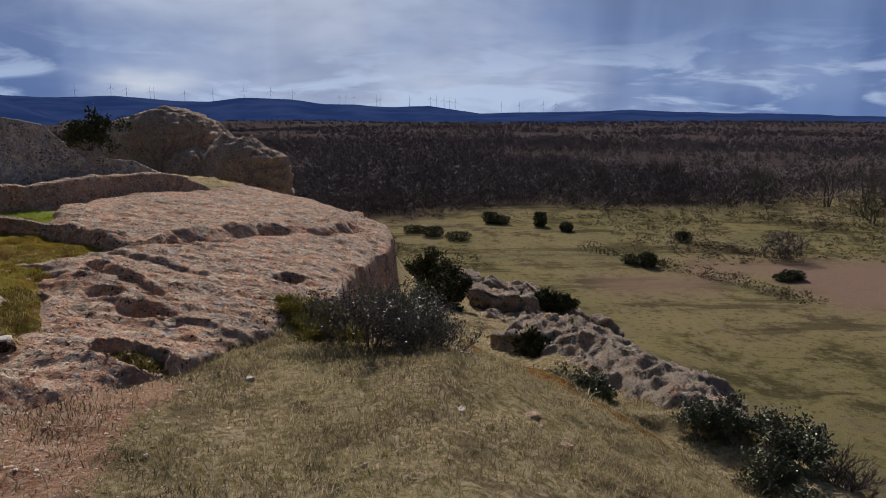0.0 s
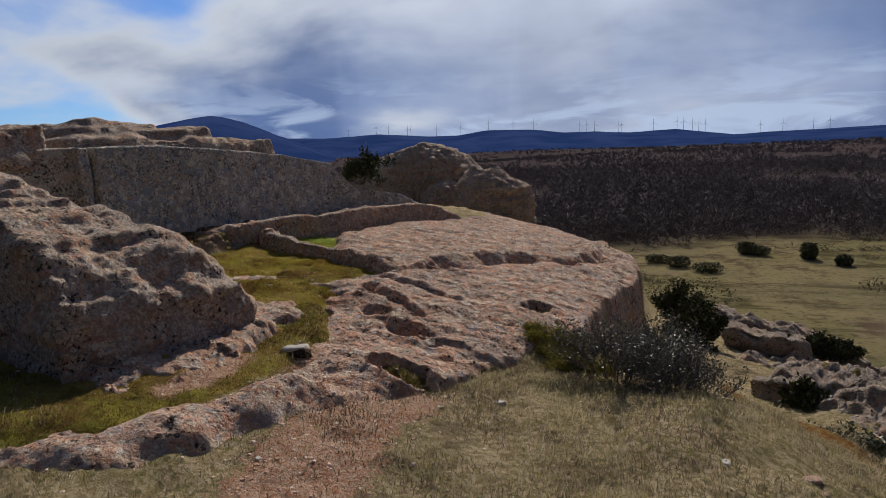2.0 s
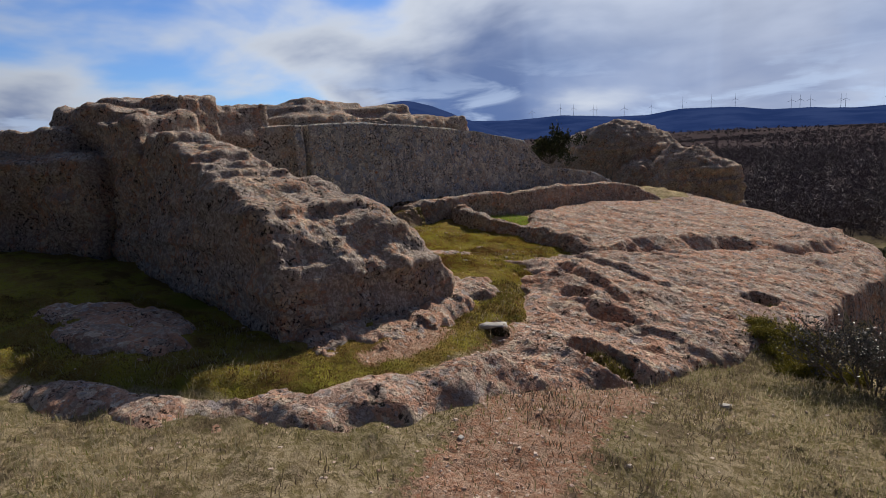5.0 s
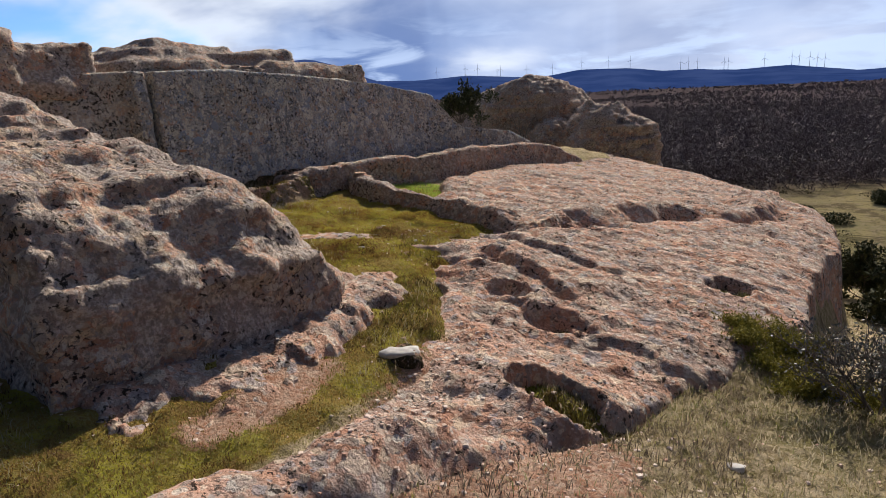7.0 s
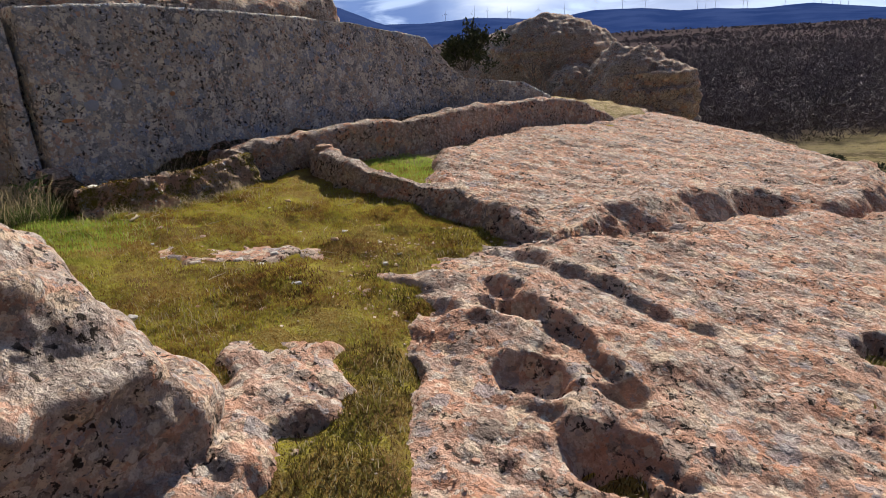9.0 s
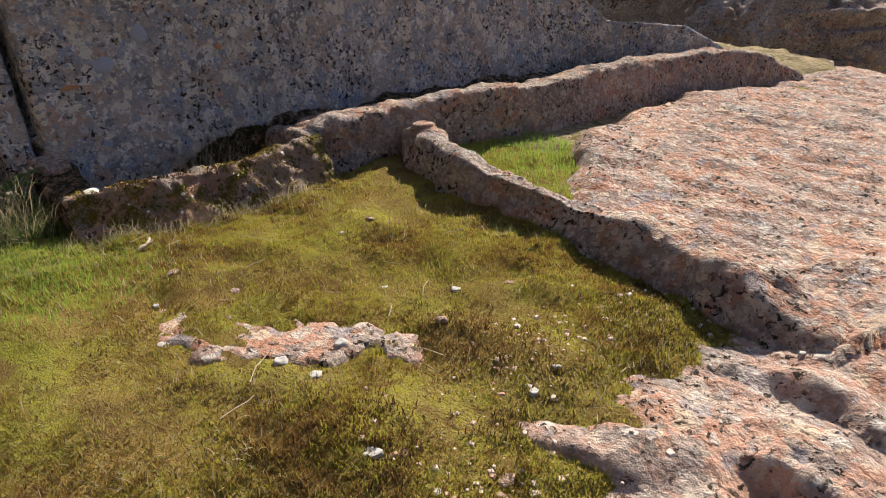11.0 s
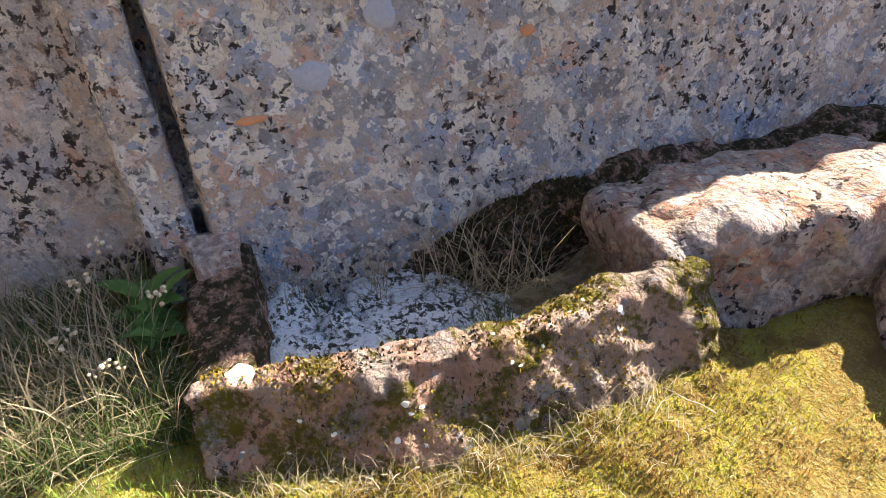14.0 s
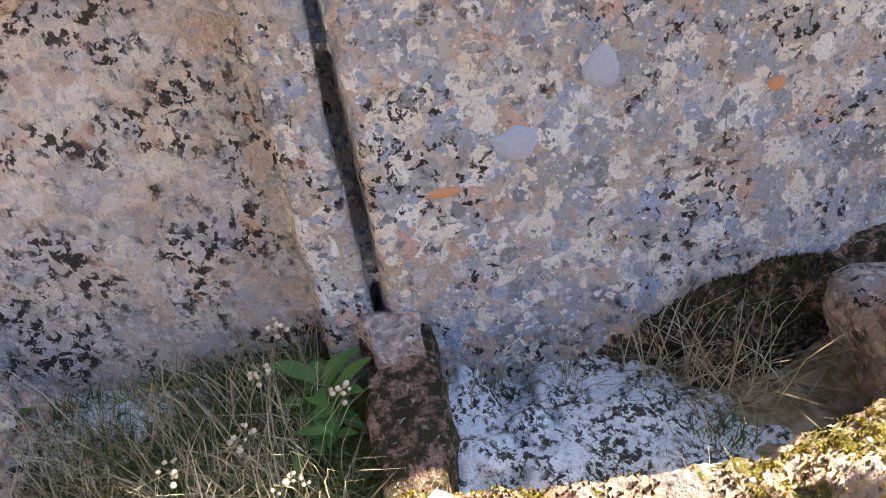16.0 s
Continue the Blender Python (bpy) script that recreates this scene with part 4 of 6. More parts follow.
# bench along the foot of the wall: a tread of stone that reaches back to it
bl = [(-7.04, 7.72, 0.46), (-6.95, 8.05, 0.52), (-6.76, 8.6, 0.54), (-6.34, 9.7, 0.53), (-6.04, 11.2, 0.53), (-5.72, 12.3, 0.50), (-5.45, 12.9, 0.42), (-5.1, 13.7, 0.05)]
BENCH = tagged(rock("rock_bench", [[(a[0] + 0.10, a[1], -0.4), (b[0] + 0.10, b[1], -0.4), (a[0], a[1], a[2]), (b[0], b[1], b[2]),
                            (a[0] - 0.75, a[1] + 0.15, -0.4), (b[0] - 0.75, b[1] + 0.15, -0.4), (a[0] - 0.13, a[1] + 0.03, a[2]), (b[0] - 0.13, b[1] + 0.03, b[2]), (a[0] - 0.32, a[1] + 0.07, a[2] - 0.09), (b[0] - 0.32, b[1] + 0.07, b[2] - 0.09), (a[0] - 0.75, a[1] + 0.15, a[2] - 0.13), (b[0] - 0.75, b[1] + 0.15, b[2] - 0.13)] for a, b in zip(bl, bl[1:])],
            ROCK_RIM, 0.024, 4, 0.025, 0.02, 0.0, 51, 0.03), "long low bench cut in pink sandstone below the wall", "rock ledge")
ridge("rock_ridge", [(-6.72, 8.5, 0.37, 0.08, 0.24), (-6.1, 8.22, 0.31, 0.07, 0.24), (-5.4, 8.08, 0.25, 0.07, 0.24), (-4.8, 7.98, 0.20, 0.07, 0.24), (-4.3, 7.84, 0.12, 0.10, 0.14), (-3.85, 7.68, 0.0, 0.12, 0.2), (-3.4, 7.5, -0.09, 0.14, 0.25), (-2.9, 7.32, -0.2, 0.16, 0.3)],
      ROCK_RIM, "low rounded sandstone ridge dividing the mossy lawn", "rock ledge", 0.024, 0.035, 0.022, 55, 4, 0.0, 0.04)
RIM = ridge("stone_trough", [(-7.36, 6.27, 0.41, 0.055, 0.40), (-7.20, 6.66, 0.44, 0.06, 0.45), (-7.09, 7.05, 0.43, 0.06, 0.45), (-7.05, 7.40, 0.42, 0.06, 0.45), (-7.06, 7.6, 0.43, 0.06, 0.42), (-7.05, 7.82, 0.45, 0.07, 0.36)],
            ROCK_MOSS, "rough mossy stone rim of a rock-cut trough", "stone trough", 0.015, 0.02, 0.026, 61, 6, 0.0, 0.035)
END = ridge("end_wall", [(-7.32, 6.36, 0.36, 0.10, 0.05), (-7.62, 6.42, 0.39, 0.11, 0.05), (-7.98, 6.47, 0.47, 0.12, 0.05)],
            ROCK_DARK, "dark mossy end wall of the trough", "", 0.02, 0.02, 0.016, 67, 3)
END.parent = RIM
END_STONE = rock("end_stone", [slab([(-7.78, 6.36), (-7.76, 6.56), (-8.0, 6.60), (-8.02, 6.34)], 0.1, 0.52, 0.12)], ROCK_RIM, 0.02, 4, 0.03, 0.015, 0.0, 68)
tagged(END_STONE, "bare pink stone at the wall")
END_STONE.parent = RIM
# added ledge: dark moss, with the shade of the strip put into its colour
foot = [(-7.62, 8.25, 0.48), (-7.47, 9.0, 0.47), (-7.28, 10.0, 0.47), (-7.0, 11.25, 0.43)]
STRIP = tagged(rock("mossy_shade_ledge", [[(a[0] - 0.15, a[1], 0.2), (b[0] - 0.15, b[1], 0.2), (a[0] + 0.34, a[1], 0.2), (b[0] + 0.34, b[1], 0.2),
                                     (a[0] - 0.15, a[1], a[2] + 0.05), (b[0] - 0.15, b[1], b[2] + 0.05), (a[0] + 0.24, a[1], a[2] - 0.10), (b[0] + 0.24, b[1], b[2] - 0.10)] for a, b in zip(foot, foot[1:])],
                    ROCK_DARK, 0.026, 2, 0.06, 0.03, 0.0, 77), "narrow ledge of dark moss and painted shade at the wall's foot", "rock ledge")
WALLFOOT = tagged(rock("wall_foot", [slab([(-7.30, 7.80), (-7.08, 7.92), (-7.12, 8.3), (-7.45, 8.35), (-7.42, 7.98)], -0.3, 0.47, 0.04)], ROCK_RIM, 0.03, 5, 0.04, 0.015, 0.0, 71), "rounded pink stone shoulder where bench and trough meet", "rock ledge")


def dome(cx, cy, rx, ry, z0, z1, seed=0):
    """The corners of a rounded lump that stands on z0."""
    g = random.Random(seed)
    pts = []
    for f, lift in ((1.0, 0.0), (1.0, 0.35), (0.9, 0.66), (0.66, 0.88), (0.3, 1.0)):
        for q in range(9):
            a = 2 * math.pi * (q + 0.5 * lift) / 9
            r = f * g.uniform(0.9, 1.08)
            pts.append((cx + rx * r * math.cos(a), cy + ry * r * math.sin(a), z0 + (z1 - z0) * lift))
    return pts


tagged(rock("far_boulder", [dome(-6.35, 19.7, 1.6, 1.5, -2.2, 0.98, 1), dome(-7.8, 19.6, 1.0, 1.2, -2.2, 0.6, 2), dome(-5.5, 19.5, 0.8, 1.0, -2.2, 0.72, 3)], ROCK_STEP, 0.045, 3, 0.09, 0.04, 0.09, 75, 0.10), "rounded pink sandstone boulder at the platform's far end", "boulder")
tagged(rock("layered_boulder", [dome(-9.9, 21.2, 3.3, 1.7, -2.5, 1.42, 4), dome(-9.2, 21.1, 2.5, 1.6, -0.2, 1.68, 5), dome(-9.0, 21.0, 1.6, 1.4, 0.4, 1.84, 6), dome(-11.6, 20.6, 1.2, 1.0, -2.0, 1.2, 7)], ROCK_STEP, 0.05, 3, 0.08, 0.035, 0.07, 79, 0.06), "layered weathered sandstone outcrop behind the bench", "boulder")


# ---- far hills ----
def make_hills():
    az = np.linspace(-100, 130, 700)
    key = [(-100, 1.2), (-60, 0.6), (-35, 0.30), (-28.6, 0.53), (-20, 0.72), (-16.5, 0.95), (-13, 0.8), (-3.3, 0.66), (-1, 1.0), (1.2, 1.32), (5, 1.22), (8, 1.42), (10.5, 1.42), (13.5, 1.86), (17.3, 1.92), (20, 1.60), (23, 1.62), (27.2, 1.94), (31, 1.76), (36, 1.85), (60, 1.2), (67, 1.9), (72.7, 0.9), (80, 0.7), (130, 1.5)]
    el = np.interp(az, [k[0] for k in key], [k[1] for k in key])
    el = el + 0.03 * fbm2(az, az * 0, 0.5, 4, 0.5, 61)
    rows_ = [(2600, 0.0), (2900, 0.28), (3200, 0.55), (3500, 0.85), (3800, 1.0), (4000, 0.7)]
    V = []
    for r, f in rows_:
        a = np.radians(az)
        z = 1.5 + 3800 * np.tan(np.radians(el)) * f * (1 + 0.12 * fbm2(az, az * 0 + r, 0.25, 3, 0.5, 62) * (f < 1)) - 15 * (f == 0)
        V.append(np.stack([-r * np.sin(a), r * np.cos(a), z], 1))
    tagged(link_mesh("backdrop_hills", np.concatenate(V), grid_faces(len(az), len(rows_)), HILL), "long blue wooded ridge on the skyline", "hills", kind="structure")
    az = np.linspace(31, 62, 160)
    key = [(31, 0.0), (33.4, 1.25), (36, 2.2), (38.5, 3.3), (40.4, 3.85), (41.2, 3.95), (42, 3.9), (44, 3.5), (50, 2.4), (62, 0.0)]
    el = np.interp(az, [k[0] for k in key], [k[1] for k in key]) + 0.02 * fbm2(az, az * 0, 1.0, 3, 0.5, 63)
    V = []
    for r, f in [(1500, 0.0), (1750, 0.35), (2000, 0.72), (2200, 1.0), (2400, 0.8)]:
        a = np.radians(az)
        V.append(np.stack([-r * np.sin(a), r * np.cos(a), 1.5 + 2200 * np.tan(np.radians(el)) * f - 14 * (f == 0)], 1))
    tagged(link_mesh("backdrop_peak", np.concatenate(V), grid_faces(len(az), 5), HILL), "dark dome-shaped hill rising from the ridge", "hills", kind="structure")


make_hills()


# ---- plants: blades, twigs, leaves ----
def blades(name, x, y, z, height, width, lean, mat, label, seed=0, category="grass", parent=None):
    """Many thin grass blades, each bent over; one mesh."""
    g = np.random.default_rng(seed)
    n = len(x)
    h = height * g.uniform(0.5, 1.4, n)
    a, f = g.uniform(0, 2 * np.pi, n), g.uniform(0, 2 * np.pi, n)
    ln = lean * g.uniform(0.3, 1.3, n) * h
    w = width * g.uniform(0.6, 1.4, n)
    wx, wy, lx, ly = np.cos(a) * w / 2, np.sin(a) * w / 2, np.cos(f) * ln, np.sin(f) * ln
    up = np.sqrt(np.clip(h * h - ln * ln, (0.25 * h) ** 2, None))
    P = np.stack([x, y, z], 1)
    off = [np.stack([-wx, -wy, 0 * x - 0.01], 1), np.stack([wx, wy, 0 * x - 0.01], 1),
           np.stack([lx * 0.4 + wx * 0.7, ly * 0.4 + wy * 0.7, up * 0.62], 1), np.stack([lx * 0.4 - wx * 0.7, ly * 0.4 - wy * 0.7, up * 0.62], 1), np.stack([lx, ly, up], 1)]
    V = np.stack([P + o for o in off], 1).reshape(-1, 3)
    b = np.arange(n)[:, None] * 5
    F = np.concatenate([b + np.array([0, 1, 2]), b + np.array([0, 2, 3]), b + np.array([3, 2, 4])], 1).reshape(-1, 3)
    ob = link_mesh(name, V, F, mat, False, parent)
    return ob if parent else tagged(ob, label, category, kind="stuff")


def scatter(n, box, seed, keep):
    g = np.random.default_rng(seed)
    x, y = g.uniform(box[0], box[1], n), g.uniform(box[2], box[3], n)
    m = keep(x, y, g.uniform(0, 1, n))
    x, y = x[m], y[m]
    z = ground_h(x, y)
    m = z > rock_h(x, y) - 0.005
    return x[m], y[m], z[m]


def make_turf():
    free = lambda x, y: (x > np.interp(y, [-5, 2.9, 3.0, 4.9, 5.0, 20], [-9, -9, -4.2, -4.2, -9, -9])) & (x > -7.15 + 0.1 * (y < 6.3) - 0.9 * (y < 6.3))
    clump = lambda x, y, s: fbm2(x, y, 1.6, 3, 0.55, s)
    path = lambda x, y: ss(0.8, 0.2, dist_line(x, y, [(-1.2, 0.4), (-1.9, 1.6), (-2.2, 2.7), (-2.45, 3.7), (-2.3, 4.2)])[0])
    out = lambda x, y, u: (inside(x, y) < 0.4) & (u < (0.55 + 0.5 * clump(x, y, 71)) * (1 - 0.75 * path(x, y))) & (dist_line(x, y, [(0.55, 8.6), (0.8, 7.2), (1.0, 5.9), (1.6, 5.25), (2.1, 4.85)])[0] > 0.12 + 0.22 * u)
    x, y, z = scatter(200000, (-5.0, 3.6, 0.6, 7.5), 1, out)
    blades("dry_grass", x, y, z, 0.048, 0.006, 1.0, MATTED, "matted dry straw-coloured grass on the slope", 1)
    x, y, z = scatter(40000, (-5.0, 3.6, 0.6, 7.5), 2, lambda x, y, u: out(x, y, u * 1.3 + 0.15 - 0.35 * clump(x, y, 72)))
    blades("short_grass", x, y, z, 0.035, 0.005, 0.7, BLADE, "short greyish green grass among dry turf", 2)
    x, y, z = scatter(9000, (-3.5, 12, 5.5, 26), 3, lambda x, y, u: (x > -0.6) & (u < 0.5 + 0.5 * clump(x, y, 73)))
    blades("dry_grass", x, y, z, 0.11, 0.016, 0.9, STRAW, "dry grass tufts on the lower slope", 3)
    # single taller stems
    x, y, z = scatter(9000, (-5.0, 3.4, 0.8, 7.0), 17, out)
    blades("dry_grass", x, y, z, 0.10, 0.0045, 1.1, STRAW, "long pale straws lying on the turf", 17)
    x, y, z = scatter(900, (-5.0, 3.0, 1.2, 7.0), 4, out)
    blades("grass_stems", x, y, z, 0.17, 0.004, 0.7, STRAW, "thin bleached grass stems standing in the turf", 4)
    # moss of the lawn and the pocket
    bare = lambda x, y, u: (np.hypot((x + 3.85) / 0.3, (y - 3.8) / 0.28) > 0.7 + 0.6 * u) & (dist_line(x, y, [(-3.05, 3.7), (-3.2, 4.5), (-3.25, 5.2)])[0] > 0.08 + 0.16 * u)
    lawn = lambda x, y, u: (inside(x, y) > 0.5) & free(x, y) & bare(x, y, u) & (u < 0.62 + 0.75 * clump(x, y, 74)) & (np.hypot((x + 5.6) / 0.42, (y - 6.2) / 0.2) > 0.5 + 0.7 * u) & (np.hypot((x + 4.85) / 0.32, (y - 6.4) / 0.2) > 0.5 + 0.7 * u)
    x, y, z = scatter(260000, (-7.2, -4.1, 5.2, 8.8), 5, lawn)
    blades("moss_carpet", x, y, z, 0.019, 0.0042, 0.93, MOSSY, "fine yellow-green moss and grass on the lawn", 16, "moss")
    x, y, z = scatter(170000, (-7.2, -2.6, 1.6, 5.9), 5, lambda x, y, u: lawn(x, y, u) & (dist_line(x, y, [(-3.72, 3.35), (-3.68, 3.75), (-3.8, 4.1)])[0] > 0.07 + 0.12 * u))
    blades("moss_carpet", x, y, z, 0.018, 0.005, 0.88, POCKET, "olive and brown moss in the rock pocket", 5, "moss")
    x, y, z = scatter(60000, (-7.2, -2.6, 1.6, 9.6), 6, lambda x, y, u: lawn(x, y, u) & (clump(x, y, 75) + 0.4 * (x < -6) > 0.05))
    blades("short_grass", x, y, z, 0.014, 0.0035, 0.85, BLADE, "short green grass growing through moss", 6)
    x, y, z = scatter(36000, (-7.1, -2.6, 1.6, 9.6), 7, lambda x, y, u: lawn(x, y, u) & (clump(x, y, 76) > -0.1))
    blades("dry_grass", x, y, z, 0.055, 0.004, 1.0, STRAW, "bleached grass straws lying on the moss", 7)
    dark = lambda x, y, u: (inside(x, y) > 0.5) & free(x, y) & (fbm2(x, y, 2.2, 4, 0.55, 77) > 0.22) & (u < 0.6)
    x, y, z = scatter(90000, (-7.2, -2.6, 1.6, 9.6), 8, dark)
    blades("brown_moss", x, y, z, 0.014, 0.006, 0.85, RUSTMOSS, "brown withered moss tufts in the lawn", 8, "moss")
    heath_ = lambda x, y, u: (u < 1.4 * np.exp(-(((x + 4.97) / 0.36) ** 2 + ((y - 6.08) / 0.18) ** 2)) + 1.2 * np.exp(-(((x + 5.0) / 0.3) ** 2 + ((y - 6.82) / 0.16) ** 2)) + 0.8 * np.exp(-(((x + 6.0) / 0.12) ** 2 + ((y - 7.2) / 0.12) ** 2)) + 0.7 * np.exp(-(((x + 4.6) / 0.2) ** 2 + ((y - 7.3) / 0.12) ** 2)))
    x, y, z = scatter(60000, (-6.5, -4.2, 5.4, 7.6), 13, heath_)
    blades("heather", x, y, z, 0.026, 0.005, 0.95, HEATHER, "rusty brown heather patch on the lawn", 13, "heather")
    # dark tufts in the hollows and along the apron
    tuft = lambda x, y, u: (u < 0.9) & (((np.abs(x - west_x(y) - 0.15) < 0.3) & (y > 5.9) & (y < 7.8) & (fbm2(x, y, 4.5, 4, 0.6, 80) > 0.22)) | (np.min([np.hypot((x - h[0]) / (h[2] * 1.3), (y - h[1]) / (h[3] * 1.3)) for h in HOLLOWS], 0) < 1) | ((dist_line(x, y, [(-3.75, 4.3), (-3.72, 4.9), (-3.85, 5.4)])[0] < 0.12) & (fbm2(x, y, 4.0, 3, 0.5, 79) > 0)))
    x, y, z = scatter(120000, (-4.7, -1.6, 4.0, 8.3), 15, tuft)
    blades("moss_tufts", x, y, z, 0.026, 0.005, 0.8, TUFT, "olive and brown moss tufts filling hollows of the rock", 15, "moss")
    x, y, z = scatter(60000, (-3.2, 3.4, 0.8, 7.0), 14, lambda x, y, u: (inside(x, y) < 0.3) & (u < 2.2 * (fbm2(x, y, 0.9, 4, 0.6, 78) - 0.15)))
    blades("heather", x, y, z, 0.055, 0.005, 0.9, HEATH_GREY, "low grey-brown heather clumps in the turf", 14, "heather")
    # bright young grass by the trough's end
    x, y, z = scatter(9000, (-7.7, -6.3, 5.4, 6.5), 9, lambda x, y, u: u < 1.5 * np.exp(-(((x + 7.0) / 0.45) ** 2 + ((y - 5.95) / 0.4) ** 2)))
    blades("fresh_grass", x, y, z, 0.035, 0.004, 0.6, FRESH, "bright green young grass by the trough", 9)
    x, y, z = scatter(7000, (-6.7, -5.0, 8.4, 9.6), 10, lambda x, y, u: u < 0.9)
    blades("fresh_grass", x, y, z, 0.035, 0.005, 0.5, FRESH, "green grass strip between ridge and bench", 10)
    # straws caught along the foot of the rim
    x, y, z = scatter(9000, (-7.3, -6.6, 6.1, 7.7), 18, lambda x, y, u: (dist_line(x, y, [(-7.12, 6.2), (-6.98, 6.66), (-6.86, 7.05), (-6.82, 7.5)])[0] < 0.02 + 0.07 * u) & (u < 0.7))
    blades("dry_grass", x, y, z, 0.10, 0.0032, 0.95, STRAW, "thin dry straws along the trough's foot", 18)
    # rank grass at the wall's foot
    x, y, z = scatter(16000, (-8.2, -7.35, 4.6, 6.25), 11, lambda x, y, u: u < 0.9)
    blades("rank_grass", x, y, z, 0.13, 0.005, 0.85, RANK, "dark green rank grass at the foot of the wall", 11)
    x, y, z = scatter(4000, (-8.1, -7.35, 4.7, 6.2), 12, lambda x, y, u: u < 0.9)
    blades("dry_grass", x, y, z, 0.30, 0.0045, 1.0, STRAW, "long bleached grass bent over at the wall", 12)


MATTED = patchy("matted_dry_turf", [(0.18, 0.14, 0.10), (0.33, 0.265, 0.165), (0.54, 0.45, 0.31), (0.31, 0.29, 0.14), (0.62, 0.54, 0.39)], 1.3, 6.0)
POCKET = patchy("pocket_moss", [(0.13, 0.075, 0.035), (0.22, 0.155, 0.05), (0.32, 0.27, 0.06), (0.26, 0.25, 0.06), (0.38, 0.31, 0.14)], 2.6, 9.0)
HEATH_GREY = patchy("grey_brown_heather", [(0.07, 0.055, 0.045), (0.12, 0.095, 0.075), (0.20, 0.165, 0.13), (0.15, 0.14, 0.08)], 3.0, 12.0)
HEATHER = patchy("withered_heather", [(0.10, 0.05, 0.025), (0.17, 0.09, 0.035), (0.26, 0.16, 0.06), (0.22, 0.18, 0.05)], 7.0, 20.0)
TUFT = patchy("hollow_moss", [(0.07, 0.05, 0.02), (0.14, 0.11, 0.03), (0.22, 0.19, 0.045), (0.20, 0.20, 0.05)], 4.0, 12.0)
RUSTMOSS = plain("rusty_moss", (0.21, 0.125, 0.04), (0.30, 0.20, 0.055), 3.0, thin=0.45)
FRESH = plain("fresh_green_blades", (0.24, 0.38, 0.06), (0.40, 0.48, 0.10), 3.0, thin=0.45)
RANK = plain("rank_green_blades", (0.07, 0.12, 0.03), (0.16, 0.19, 0.06), 3.0, thin=0.45)
make_turf()


def tubes(lines, sides=4):
    """Tapered tubes along polylines of (point, radius)."""
    V, F = [], []
    for pts in lines:
        base = len(V)
        for i, (p, r) in enumerate(pts):
            q = pts[min(i + 1, len(pts) - 1)][0] - pts[max(i - 1, 0)][0]
            q = q.normalized() if q.length > 1e-9 else Vector((0, 0, 1))
            u = q.orthogonal().normalized()
            w = q.cross(u)
            for s in range(sides):
                a = 2 * math.pi * s / sides
                V.append(tuple(p + (u * math.cos(a) + w * math.sin(a)) * r))
        for i in range(len(pts) - 1):
            for s in range(sides):
                a, b = base + i * sides + s, base + i * sides + (s + 1) % sides
                F.append((a, b, b + sides, a + sides))
    return V, F


def branch(g, lines, tips, p, way, length, radius, level, crook=0.35, kids=3, up=0.1):
    """Grows one crooked branch and its side shoots."""
    pts, n = [(p.copy(), radius)], 4
    for i in range(n):
        way = (way + Vector((g.uniform(-crook, crook), g.uniform(-crook, crook), g.uniform(-crook, crook) + up))).normalized()
        p = p + way * length / n
        pts.append((p.copy(), radius * (1 - 0.75 * (i + 1) / n)))
        if level > 0 and i > 0:
            for _ in range(kids if i < n - 1 else kids + 1):
                side = (way + Vector((g.uniform(-1, 1), g.uniform(-1, 1), g.uniform(-0.5, 0.9))) * 0.9).normalized()
                if g.random() < 0.75:
                    branch(g, lines, tips, p.copy(), side, length * g.uniform(0.4, 0.65), radius * 0.5, level - 1, crook, kids, up)
    lines.append(pts)
    if level == 0:
        tips.extend(q for q, _ in pts[1:])


def leaf_mesh(name, tips, size, per, mat, parent, seed=0, narrow=0.5, puff=0.03):
    g = np.random.default_rng(seed)
    P = np.repeat(np.array([tuple(t) for t in tips]), per, 0)
    n = len(P)
    P = P + g.normal(0, puff, (n, 3))
    d = g.normal(0, 1, (n, 3)) + np.array([0, 0, 0.5])
    d /= np.linalg.norm(d, axis=1)[:, None]
    u = np.cross(d, g.normal(0, 1, (n, 3)))
    u /= np.linalg.norm(u, axis=1)[:, None] + 1e-9
    s = size * g.uniform(0.6, 1.3, n)[:, None]
    V = np.stack([P, P + d * s * 0.5 + u * s * narrow * 0.5, P + d * s, P + d * s * 0.5 - u * s * narrow * 0.5], 1).reshape(-1, 3)
    F = np.arange(n)[:, None] * 4 + np.array([0, 1, 2, 3])
    return link_mesh(name, V, F, mat, False, parent)


def bush(name, x, y, z, w, h, stems, level, leaf, size, per, mat, label, seed=0, kids=2, wood=None, crook=0.4, puff=0.03):
    """A shrub: crooked stems and, where it has them, leaves."""
    g = random.Random(seed)
    root = tagged(new(name), label, "bush")
    root.location = (x, y, z)
    lines, tips = [], []
    for _ in range(stems):
        a, r = g.uniform(0, 2 * math.pi), g.uniform(0, 0.25) * w
        way = Vector((math.cos(a) * w / h * g.uniform(0.1, 0.9), math.sin(a) * w / h * g.uniform(0.1, 0.9), 0.8)).normalized()
        branch(g, lines, tips, Vector((math.cos(a) * r, math.sin(a) * r, -0.05)), way, h * g.uniform(0.55, 0.95), 0.016 * h + 0.006, level, crook, kids, 0.05)
    V, F = tubes(lines, 3)
    link_mesh("twig_tangle", V, F, wood or TWIG, False, root)
    if leaf:
        leaf_mesh("foliage", tips, size, per, mat, root, seed, 0.26 if mat is JUNIPER else 0.5, puff)
    return root


def gz(x, y):
    return float(ground_h(np.array([float(x)]), np.array([float(y)]))[0])


